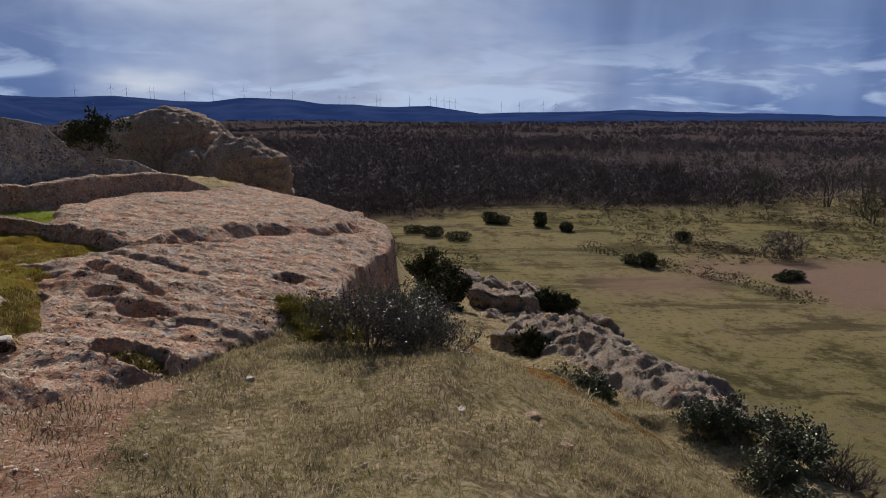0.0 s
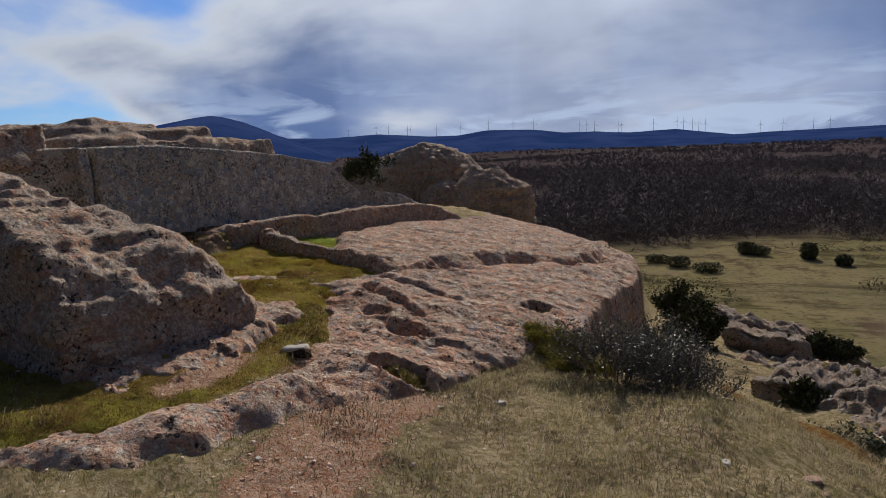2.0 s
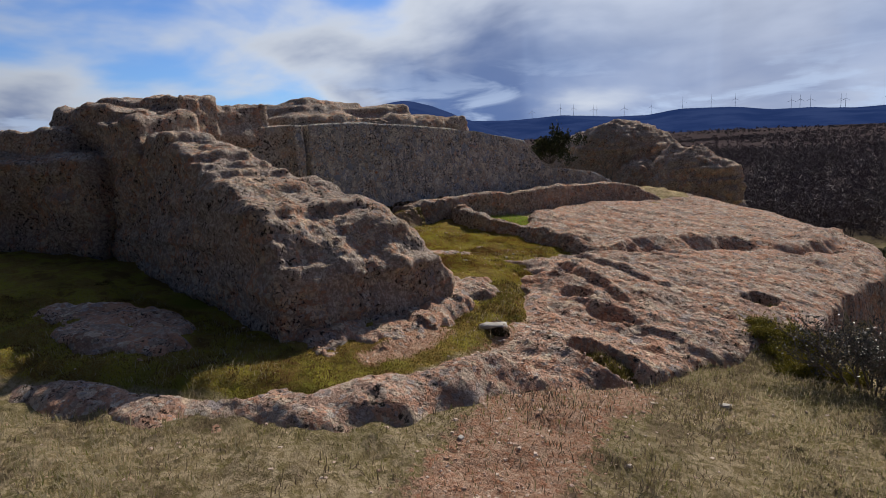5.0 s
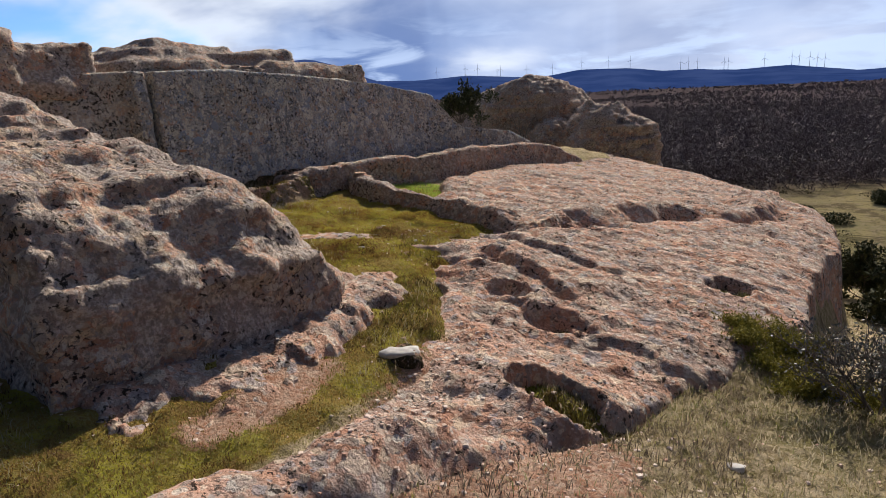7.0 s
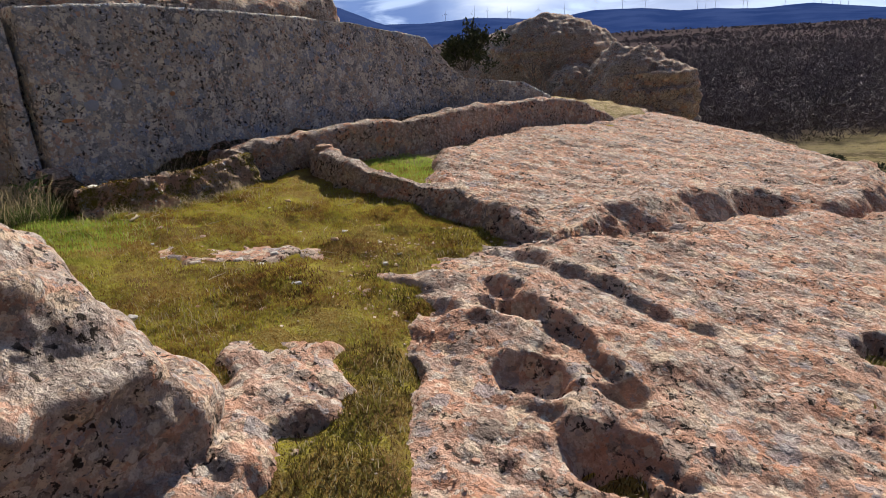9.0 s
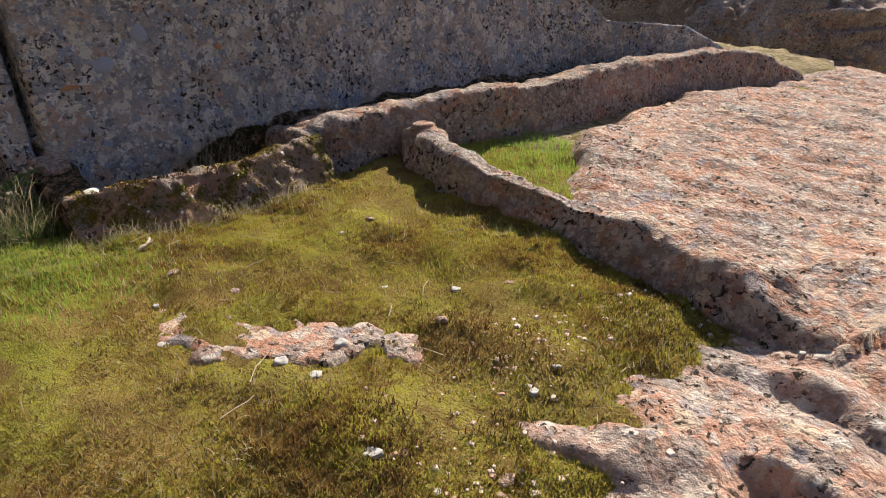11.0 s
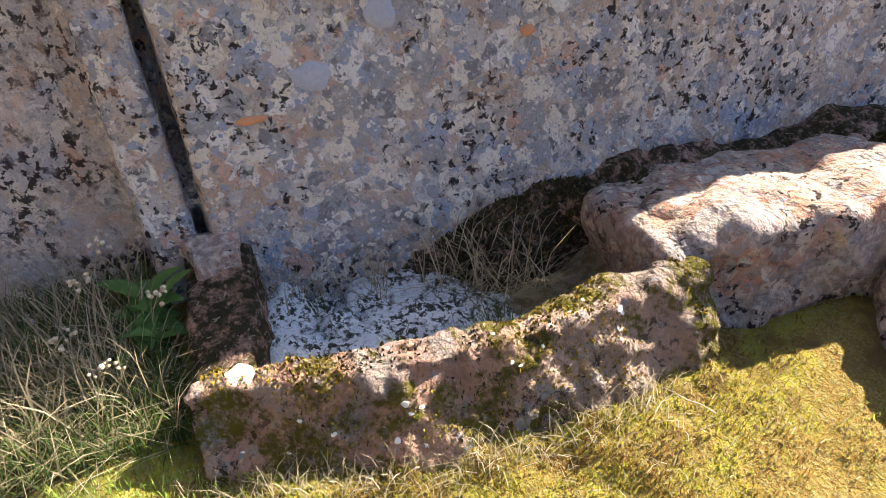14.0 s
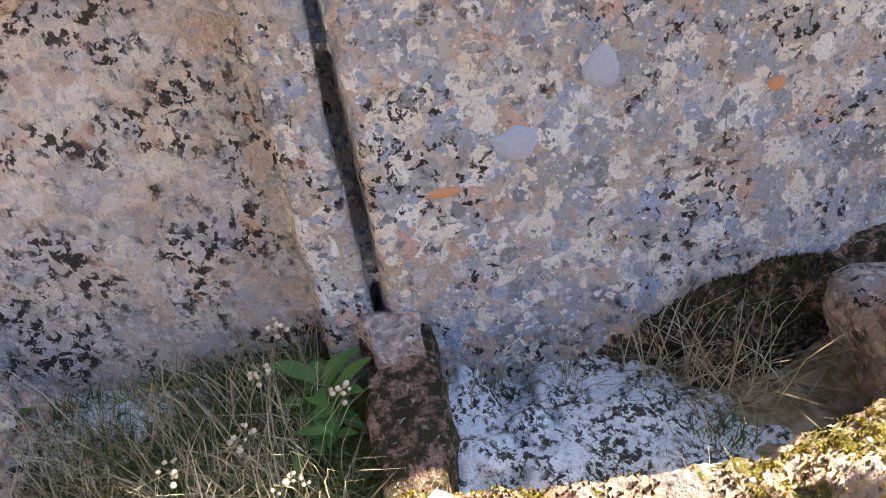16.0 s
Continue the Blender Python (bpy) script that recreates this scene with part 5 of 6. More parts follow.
def make_bushes():
    j = bush("juniper_bush", -1.74, 6.5, -0.70, 0.30, 0.27, 16, 2, True, 0.032, 14, JUNIPER, "low yellow-green juniper bush at the platform's foot", 1, 3, BARK)
    copy_thing(j, pose(-1.40, 6.4, -0.78, 0, 0, 80))
    copy_thing(j, pose(-1.15, 6.0, -0.86, 0, 0, 200))
    bush("bramble_bush", -0.75, 5.75, gz(-0.75, 5.75) - 0.03, 0.5, 0.50, 16, 2, True, 0.026, 1, SILVER, "leafless grey bramble tangle with few leaves", 3, 3)
    bush("bramble_bush", -0.25, 5.6, gz(-0.25, 5.6) - 0.03, 0.5, 0.46, 16, 2, True, 0.026, 1, SILVER, "leafless grey bramble tangle beside the rock", 4, 3)
    bush("bramble_bush", -0.35, 6.6, gz(-0.35, 6.6) - 0.03, 0.5, 0.55, 26, 2, True, 0.03, 2, HOLM, "dark bramble tangle below the rock face", 5, 3)
    for i, (x, y, w, h, m, lab) in enumerate([(1.3, 6.9, 0.34, 0.30, HOLM, "grey-green evergreen bush at the spur's foot"), (1.85, 7.3, 0.30, 0.26, HOLM, "small grey-green evergreen bush on the rocky slope"), (2.75, 5.9, 0.36, 0.28, HOLM, "grey-green evergreen oak bush on the slope"), (3.25, 5.6, 0.4, 0.40, HOLM, "tall evergreen oak bush with pale leaves"),
                                             (0.15, 12.4, 0.5, 0.5, SHRUB, "dark leafy shrub below the platform"), (-0.1, 14.2, 0.6, 0.7, SHRUB, "dark leafy shrub beside the platform"), (1.5, 13.9, 0.4, 0.4, SHRUB, "dark evergreen shrub among the slope rocks"), (1.5, 9.5, 0.35, 0.25, SHRUB, "low dark shrub on a rocky ledge"), (2.6, 14.5, 0.5, 0.45, SHRUB, "dark shrub growing between grey rocks")]):
        bush("evergreen_bush", x, y, gz(x, y) - 0.04, w, h, 12, 2, True, 0.04 if y < 9 else 0.08, 4 if y < 9 else 5, m, lab, 20 + i, 2, BARK, 0.4, 0.03)
    bush("bare_bush", 3.7, 5.3, gz(3.7, 5.3) - 0.04, 0.5, 0.36, 20, 2, False, 0, 0, TWIG, "bare brown-grey thorn bush on the slope", 40, 3)
    bush("bare_bush", 3.0, 5.0, gz(3.0, 5.0) - 0.04, 0.4, 0.26, 14, 2, True, 0.04, 1, HOLM, "half-bare grey thorn bush at the slope's edge", 41, 3)
    # sprig on the layered boulder
    bush("evergreen_bush", -10.2, 18.2, 0.7, 0.7, 0.8, 10, 2, True, 0.09, 4, SHRUB, "dark shrub growing beside the layered boulder", 44, 2, BARK, 0.4, 0.05)
    bush("bare_bush", -8.1, 18.0, 0.0, 0.3, 0.9, 6, 1, False, 0, 0, TWIG, "bare upright twigs between the boulders", 45, 2)


make_bushes()


# ---- rocks of the lower slope ----
def make_slope_rocks():
    g = random.Random(9)
    spots = [(1.3, 13.4, 1.0, 0.7, 0.45), (0.9, 15.6, 1.1, 0.8, 0.5), (2.9, 15.2, 1.2, 0.9, 0.4), (1.3, 9.9, 0.7, 0.45, 0.3), (2.3, 9.4, 0.6, 0.5, 0.22), (3.1, 7.4, 0.5, 0.6, 0.16), (0.2, 17.9, 1.3, 0.9, 0.5), (3.6, 18.0, 1.3, 1.0, 0.4), (4.3, 14.4, 0.9, 0.7, 0.3)]
    for i, (x, y, rx, ry, h) in enumerate(spots):
        out = []
        n = 7
        for q in range(n):
            a = 2 * math.pi * q / n + g.uniform(-0.3, 0.3)
            r = g.uniform(0.75, 1.1)
            px_, py_ = x + rx * r * math.cos(a), y + ry * r * math.sin(a)
            out.append((px_, py_, gz(px_, py_) + h * g.uniform(0.5, 1.1)))
        low = min(p[2] for p in out) - 1.2
        tagged(rock("slope_rock", [slab(out, low, 0, 0.16)], ROCK_SLOPE, 0.05, 2, 0.12, 0.05, 0.08, 100 + i, 0.08), "low grey-pink sandstone outcrop on the grassy slope", "rock", "rocks of the slope")


make_slope_rocks()


# ---- loose stones ----
def stone(name, x, y, z, size, mat, label, seed, flat=0.5, turn=0, category="stone"):
    bm = bmesh.new()
    bmesh.ops.create_icosphere(bm, subdivisions=3, radius=1.0)
    co = np.array([v.co[:] for v in bm.verts])
    d = 1 + 0.30 * fbm(co, 1.1, 4, 0.55, seed)
    for v, k_ in zip(bm.verts, d):
        v.co = Vector((v.co.x * size[0], v.co.y * size[1], max(-0.5, min(v.co.z, 0.62 + 0.1 * v.co.x)) * size[2])) * float(k_)
    me = bpy.data.meshes.new(name)
    bm.to_mesh(me)
    bm.free()
    me.materials.append(mat)
    me.polygons.foreach_set("use_smooth", np.ones(len(me.polygons), bool))
    ob = new(name, me)
    ob.matrix_world = pose(x, y, z, 0, 0, turn)
    return tagged(ob, label, category)


PALE = plain("pale_limestone", (0.64, 0.61, 0.57), (0.42, 0.39, 0.36), 35.0)
stone("flat_stone", -3.42, 4.52, -0.145, (0.115, 0.07, 0.042), PALE, "flat pale stone slab lying on moss", 1, turn=25)
stone("base_stone", -3.42, 4.53, -0.205, (0.12, 0.09, 0.10), ROCK_DARK, "dark stone under the flat pale slab", 2, turn=10)
pebbler = random.Random(12)
for i in range(15):
    px_, py_ = pebbler.uniform(-6.3, -3.9), pebbler.uniform(5.3, 7.6)
    r_ = pebbler.uniform(0.012, 0.035)
    ob = stone("pebble", px_, py_, max(gz(px_, py_), float(rock_h(np.array([px_]), np.array([py_]))[0])) + 0.1 * r_, (r_, r_ * 0.75, r_ * 0.7), PALE if i % 3 else PEBBLE, "small pale pebble lying on the mossy lawn", 40 + i, turn=pebbler.uniform(0, 180))
    tagged(ob, "small pale pebble lying on the mossy lawn", "stone", "pebbles on the lawn")
stone("flat_stone", -6.64, 8.47, 0.40, (0.085, 0.065, 0.05), PEBBLE, "small flat pale stone resting on the ridge", 3, turn=40)
for i, (x, y, s) in enumerate([(-1.55, 4.68, 0.09), (0.66, 4.36, 0.13), (0.71, 4.2, 0.06), (0.12, 4.05, 0.07), (0.85, 3.95, 0.09), (-4.80, 6.15, 0.045), (-4.86, 6.08, 0.06), (-4.5, 6.28, 0.06), (-4.84, 5.8, 0.05), (-4.62, 6.1, 0.035), (-3.55, 4.75, 0.04), (-3.15, 4.75, 0.05), (-3.28, 4.85, 0.035), (-6.42, 6.34, 0.06), (-6.12, 6.46, 0.05), (-5.35, 7.15, 0.05), (-5.15, 7.3, 0.04), (-4.73, 7.43, 0.035), (-2.6, 2.9, 0.05), (-2.2, 2.2, 0.06), (-2.0, 3.1, 0.04), (-5.62, 6.95, 0.03)]):
    stone("loose_stone", x, y, max(gz(x, y), float(rock_h(np.array([x]), np.array([y]))[0])) - 0.002, (s * 0.55, s * 0.42, s * 0.26), PEBBLE if i % 3 else PALE, "small pale stone lying on the ground", 10 + i, turn=37 * i)


def make_gravel():
    """Small reddish stones strewn along the path and in the pocket."""
    g = np.random.default_rng(5)
    V, F = [], []
    cube = np.array([(-1, -1, -.6), (1, -1, -.6), (1, 1, -.6), (-1, 1, -.6), (-.7, -.6, .7), (.6, -.7, .6), (.7, .6, .75), (-.6, .7, .6)])
    quads = np.array([(0, 3, 2, 1), (4, 5, 6, 7), (0, 1, 5, 4), (1, 2, 6, 5), (2, 3, 7, 6), (3, 0, 4, 7)])
    x, y = g.uniform(-5.2, 0.6, 24000), g.uniform(0.7, 8.5, 24000)
    path = dist_line(x, y, [(-1.2, 0.4), (-1.9, 1.6), (-2.2, 2.7), (-2.45, 3.7), (-2.3, 4.2)])[0]
    pit = dist_line(x, y, [(-3.05, 3.7), (-3.2, 4.6), (-3.25, 5.2)])[0]
    p = np.exp(-(path / 0.6) ** 2) * 0.55 + np.exp(-(pit / 0.2) ** 2) + 0.7 * np.exp(-(((x + 4.6) / 0.3) ** 2 + ((y - 6.15) / 0.12) ** 2)) + 0.8 * np.exp(-((x - west_x(y) - 0.1) / 0.2) ** 2) * ss(5.9, 6.3, y) * ss(7.9, 7.6, y) + 0.03 + 0.25 * np.exp(-(((x + 4.4) / 0.5) ** 2 + ((y - 8.6) / 0.35) ** 2))
    m = g.uniform(0, 1, len(x)) < p
    x, y = x[m], y[m]
    z = np.maximum(ground_h(x, y), rock_h(x, y))
    n = len(x)
    s = 0.004 + 0.011 * g.uniform(0, 1, n) ** 3
    a = g.uniform(0, 6.28, n)
    c = cube[None] * (s[:, None, None] * g.uniform(0.6, 1.3, (n, 1, 3)) * np.array([1, 1, 0.5])) * g.uniform(0.8, 1.2, (n, 8, 1))
    X = c[..., 0] * np.cos(a)[:, None] - c[..., 1] * np.sin(a)[:, None] + x[:, None]
    Y = c[..., 0] * np.sin(a)[:, None] + c[..., 1] * np.cos(a)[:, None] + y[:, None]
    V = np.stack([X, Y, c[..., 2] + z[:, None] + 0.002], -1).reshape(-1, 3)
    F = (np.arange(n)[:, None, None] * 8 + quads[None]).reshape(-1, 4)
    tagged(link_mesh("gravel", V, F, GRAVEL, False), "loose reddish and pale gravel on the path", "gravel", kind="stuff")


GRAVEL = plain("gravel_stones", (0.46, 0.28, 0.20), (0.72, 0.60, 0.52), 30.0)
make_gravel()


# ---- in and round the trough ----
def make_trough_things():
    xs, ys = np.arange(-8.0, -7.15, 0.014), np.arange(6.45, 7.75, 0.014)
    X, Y = np.meshgrid(xs, ys)
    x, y = X.ravel(), Y.ravel()
    lump = fbm2(x, y, 9.0, 4, 0.6, 81)
    z = 0.19 + 0.03 * lump + 0.05 * ss(7.0, 6.6, y) - 0.10 * ss(7.15, 7.5, y) - 0.06 * ss(0.25, 0.75, fbm2(x, y, 5, 3, 0.6, 82))
    tagged(link_mesh("snow_patch", np.stack([x, y, z], 1), grid_faces(len(xs), len(ys)), SNOW), "grainy melting snow in the trough", "snow")
    xs, ys = np.arange(-8.4, -7.9, 0.02), np.arange(5.2, 5.85, 0.02)
    X, Y = np.meshgrid(xs, ys)
    x, y = X.ravel(), Y.ravel()
    z = ground_h(x, y) + 0.09 - 0.45 * np.hypot((x + 8.1) / 1.0, (y - 5.55) / 2) + 0.02 * fbm2(x, y, 9, 3, 0.6, 83)
    tagged(link_mesh("snow_patch", np.stack([x, y, z], 1), grid_faces(len(xs), len(ys)), SNOW), "small snow remnant at the wall's foot", "snow")
    g = np.random.default_rng(3)
    # green and dark sprouts through the snow
    n = 2400
    x, y = g.uniform(-7.9, -7.3, n), g.uniform(6.55, 7.6, n)
    m = fbm2(x, y, 4.0, 3, 0.55, 87) > 0.22
    x, y = x[m], y[m]
    blades("sprouts", x, y, 0 * x + 0.16, 0.07, 0.004, 0.7, RANK, "dark green sprouts through the snow", 21)
    for i, (cx, cy, r, h, n) in enumerate([(-7.70, 7.25, 0.07, 0.33, 90), (-7.62, 7.38, 0.07, 0.34, 120), (-7.74, 6.95, 0.05, 0.22, 50), (-7.78, 6.62, 0.04, 0.22, 40), (-7.5, 7.5, 0.06, 0.3, 60)]):
        x, y = cx + g.normal(0, r, n), cy + g.normal(0, r, n)
        blades("grass_tuft", x, y, 0 * x + 0.17, h, 0.005, 1.0, STRAW, "tuft of dry bleached grass bent over the snow", 30 + i)
    # dark moss on the corner filler; its black also paints the recess's shade
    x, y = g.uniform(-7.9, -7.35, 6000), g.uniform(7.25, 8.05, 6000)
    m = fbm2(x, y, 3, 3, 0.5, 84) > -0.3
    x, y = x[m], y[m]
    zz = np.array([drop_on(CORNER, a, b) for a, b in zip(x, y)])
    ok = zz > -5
    blades("dark_moss", x[ok], y[ok], zz[ok], 0.018, 0.012, 0.7, BLACKMOSS, "dark brown moss and painted shade in the trough's corner", 36, "moss")
    # moss cushions, snow flecks and dark crust behind the bench's edge; the black also paints shade
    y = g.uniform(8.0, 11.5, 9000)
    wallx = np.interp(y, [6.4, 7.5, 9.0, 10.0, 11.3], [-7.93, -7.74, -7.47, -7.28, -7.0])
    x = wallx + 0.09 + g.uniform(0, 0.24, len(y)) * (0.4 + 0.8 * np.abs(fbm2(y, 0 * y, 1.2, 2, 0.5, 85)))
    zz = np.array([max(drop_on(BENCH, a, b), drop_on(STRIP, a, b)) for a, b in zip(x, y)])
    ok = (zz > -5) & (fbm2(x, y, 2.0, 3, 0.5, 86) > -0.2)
    blades("dark_moss", x[ok], y[ok], zz[ok], 0.02, 0.014, 0.7, BLACKMOSS, "dark moss and painted shade along the foot of the wall", 37, "moss")
    # golden moss and white lichen on the rim
    for nm, mat, n, cut, hh, lab, sd in (("golden_moss", GOLDMOSS, 9000, 0.18, 0.011, "golden moss clumps on the trough's rim", 91), ("dark_moss", BLACKMOSS, 5000, 0.22, 0.012, "dark moss clumps on the trough's rim", 92)):
        x, y = g.uniform(-7.55, -6.85, n), g.uniform(6.15, 7.75, n)
        m = fbm2(x, y, 5.0, 3, 0.55, sd) > cut
        x, y = x[m], y[m]
        zz = np.array([drop_on(RIM, a, b) for a, b in zip(x, y)])
        ok = zz > 0.2
        blades(nm, x[ok], y[ok], zz[ok], hh, 0.009, 0.7, mat, lab, sd, "moss")
    cushions(RIM, 45, (-7.3, -6.95, 6.35, 7.6), WHITE, "lichen_crust", "white lichen crust on the trough's rim", 0.005, 0.012, 6, 0.05)
    cushions(RIM, 1, (-7.31, -7.29, 6.40, 6.42), WHITE, "lichen_patch", "large white lichen patch on the rim's corner", 0.055, 0.06, 7, 0.12)


def drop_on(ob, x, y):
    hit, p, _, _ = ob.ray_cast(Vector((x, y, 3.0)), Vector((0, 0, -1)))
    return p.z if hit else -9.0


def cushions(on, n, box, mat, name, label, r0, r1, seed, flat=0.5):
    """Small rounded pads of growth that sit on a rock."""
    g = random.Random(seed)
    bm = bmesh.new()
    for _ in range(n):
        x, y, r = g.uniform(box[0], box[1]), g.uniform(box[2], box[3]), g.uniform(r0, r1)
        hit, p, nor, _ = on.ray_cast(Vector((x, y, 3.0)), Vector((0, 0, -1)))
        if not hit or p.z < 0.2:
            continue
        m = Matrix.Translation(p) @ nor.to_track_quat("Z", "Y").to_matrix().to_4x4() @ Matrix.Diagonal((r, r * g.uniform(0.6, 1.0), r * flat, 1))
        made = bmesh.ops.create_icosphere(bm, subdivisions=2, radius=1.0, matrix=m)
        for v in made["verts"]:
            v.co += (v.co - p) * (0.5 * noise.noise(v.co * 40) + 0.4 * noise.noise(v.co * 110))
    me = bpy.data.meshes.new(name)
    bm.to_mesh(me)
    bm.free()
    me.materials.append(mat)
    me.polygons.foreach_set("use_smooth", np.ones(len(me.polygons), bool))
    return tagged(new(name, me), label, "moss" if "moss" in name else "lichen", kind="stuff" if n > 1 else "")


bpy.context.view_layer.update()
make_trough_things()


def make_rosettes():
    """Large blue-grey lichen rosettes that stand out on the wall, parts of it."""
    for i, (y, z, ry, rz, mat) in enumerate([(7.18, 1.16, 0.055, 0.055, BLUEWHITE), (6.92, 1.0, 0.07, 0.05, BLUEWHITE), (7.67, 1.03, 0.03, 0.02, ORANGE), (6.70, 0.89, 0.05, 0.018, ORANGE)]):
        hit, p, nor, _ = WALL.ray_cast(Vector((-5, y, z)), Vector((-1, 0, 0)))
        V, n = [], 20
        g = random.Random(i)
        ring = [(math.cos(2 * math.pi * q / n), math.sin(2 * math.pi * q / n)) for q in range(n)]
        for f, lift in ((1.0, -0.002), (0.85, 0.004), (0.4, 0.005)):
            for q, (c, s) in enumerate(ring):
                w = f * (1 + 0.30 * noise.noise(Vector((c * 1.5, s * 1.5, i * 3.1))) + 0.12 * noise.noise(Vector((c * 6, s * 6, i * 3.1))))
                yy, zz = y + c * w * ry, z + s * w * rz
                h2, p2, n2, _ = WALL.ray_cast(Vector((-5, yy, zz)), Vector((-1, 0, 0)))
                V.append(tuple(p2 + n2 * lift))
        F = [(r * n + q, r * n + (q + 1) % n, (r + 1) * n + (q + 1) % n, (r + 1) * n + q) for r in range(2) for q in range(n)] + [tuple(range(2 * n, 3 * n))]
        ob = link_mesh("lichen_rosette", V, F, mat, True, WALL)


ORANGE = plain("orange_bare_stone", (0.46, 0.21, 0.10), (0.50, 0.27, 0.15), 50.0)
make_rosettes()


def leaf_blade(length, width, droop):
    """One oval leaf with a folded midrib, along +y."""
    V, F = [], []
    n = 6
    for i in range(n + 1):
        t = i / n
        w = width * math.sin(math.pi * min(0.97, t * 0.92 + 0.06)) ** 0.8 / 2
        y, z = length * t, length * (0.5 * t - droop * t * t)
        V += [(-w, y, z + w * 0.45), (0, y, z), (w, y, z + w * 0.45)]
    for i in range(n):
        a = i * 3
        F += [(a, a + 1, a + 4, a + 3), (a + 1, a + 2, a + 5, a + 4)]
    return V, F


def make_herb(x, y, z, n, seed, size=0.12):
    g = random.Random(seed)
    root = tagged(new("herb_plant"), "leafy green herb growing at the wall's foot", "plant", "herbs at the wall")
    root.location = (x, y, z)
    base = None
    for i in range(n):
        V, F = leaf_blade(size * g.uniform(0.7, 1.2), size * 0.42, g.uniform(0.3, 0.8))
        ob = link_mesh("leaf", V, F, LEAF, True, root)
        ob.matrix_local = pose(g.uniform(-0.05, 0.05), g.uniform(-0.05, 0.05), g.uniform(0, 0.12), g.uniform(-10, 40), 0, 360 * i / n * 2.4)
    return root


def make_stalk(x, y, z, h, lean, turn, seed):
    """A dead flower stalk with pale dry heads."""
    g = random.Random(seed)
    root = tagged(new("dry_flower"), "dead flower stalk with pale dry heads", "plant", "dry flowers at the wall")
    root.matrix_world = pose(x, y, z, 0, 0, turn)
    pts = [(Vector((lean * t * t, 0.02 * math.sin(4 * t), h * t * (1 - 0.25 * t * lean))), 0.0022) for t in [i / 7 for i in range(8)]]
    V, F = tubes([pts], 4)
    link_mesh("stem", V, F, STRAW, True, root)
    bm = bmesh.new()
    for i in range(9):
        p = pts[-1][0] + Vector((g.uniform(-0.05, 0.03), g.uniform(-0.025, 0.025), g.uniform(-0.035, 0.012)))
        bmesh.ops.create_icosphere(bm, subdivisions=1, radius=g.uniform(0.005, 0.010), matrix=Matrix.Translation(p))
    me = bpy.data.meshes.new("flower_head")
    bm.to_mesh(me)
    bm.free()
    me.materials.append(STALK)
    ob = new("flower_head", me)
    ob.parent = root


make_herb(-7.83, 6.20, gz(-7.83, 6.20) + 0.02, 18, 1, 0.15)
make_herb(-7.70, 6.16, gz(-7.70, 6.16) + 0.02, 10, 2, 0.10)
make_herb(-8.15, 5.15, gz(-8.15, 5.15) + 0.02, 12, 3, 0.13)
for i, (x, y, h, lean, turn) in enumerate([(-7.75, 5.95, 0.36, 0.12, 100), (-7.7, 5.75, 0.27, 0.14, 40), (-7.55, 6.0, 0.22, 0.12, 60), (-7.72, 6.18, 0.3, 0.1, 75), (-7.6, 5.85, 0.24, 0.16, 130), (-7.8, 6.05, 0.4, 0.16, 150)]):
    make_stalk(x, y, gz(x, y), h, lean, turn, i)

# a gnawed grey stick on the lawn, and straws
g_ = random.Random(2)
V, F = tubes([[(Vector((0.0, -0.055, 0.01)), 0.007), (Vector((0.008, -0.03, 0.02)), 0.012), (Vector((0.002, 0.01, 0.016)), 0.007), (Vector((-0.012, 0.05, 0.03)), 0.010), (Vector((-0.02, 0.06, 0.034)), 0.004)], [(Vector((0.004, 0.0, 0.016)), 0.007), (Vector((0.018, 0.03, 0.024)), 0.006), (Vector((0.02, 0.045, 0.03)), 0.003)]], 7)
bit = link_mesh("dead_wood", V, F, STALK)
bit.matrix_world = pose(-6.87, 6.44, gz(-6.87, 6.44) + 0.01, 0, 0, 20)
tagged(bit, "small bleached piece of dead wood on moss", "wood")


# ---- the valley ----
def twig_cloud(g, n, x, y, z, w, h, thick, low=0.3):
    """Slender upward sprays that make a bare crown; arrays of triangles for n sprays per plant."""
    m = len(x)
    X, Y, Z, W, H, T = (np.repeat(np.broadcast_to(a, (m,)), n) for a in (x, y, z, w, h, thick))
    k = m * n
    a, r = g.uniform(0, 2 * np.pi, k), np.sqrt(g.uniform(0, 1, k))
    t = low + (1 - low) * g.uniform(0, 1, k)
    prof = np.sqrt(np.clip(1 - ((t - 0.55) / 0.62) ** 2, 0.05, 1))
    c = np.stack([X + np.cos(a) * r * W * prof, Y + np.sin(a) * r * W * prof, Z + H * t], 1)
    d = np.stack([np.cos(a) * 0.6, np.sin(a) * 0.6, 0 * a + 0.7], 1) + g.normal(0, 0.9, (k, 3))
    d /= np.linalg.norm(d, axis=1)[:, None]
    u = np.cross(d, g.normal(0, 1, (k, 3)))
    u /= np.linalg.norm(u, axis=1)[:, None] + 1e-9
    L = (0.30 * H * g.uniform(0.6, 1.3, k))[:, None]
    B = (T * g.uniform(0.6, 1.4, k))[:, None]
    return np.stack([c - d * L * 0.5 - u * B, c - d * L * 0.5 + u * B, c + d * L * 0.6], 1).reshape(-1, 3)


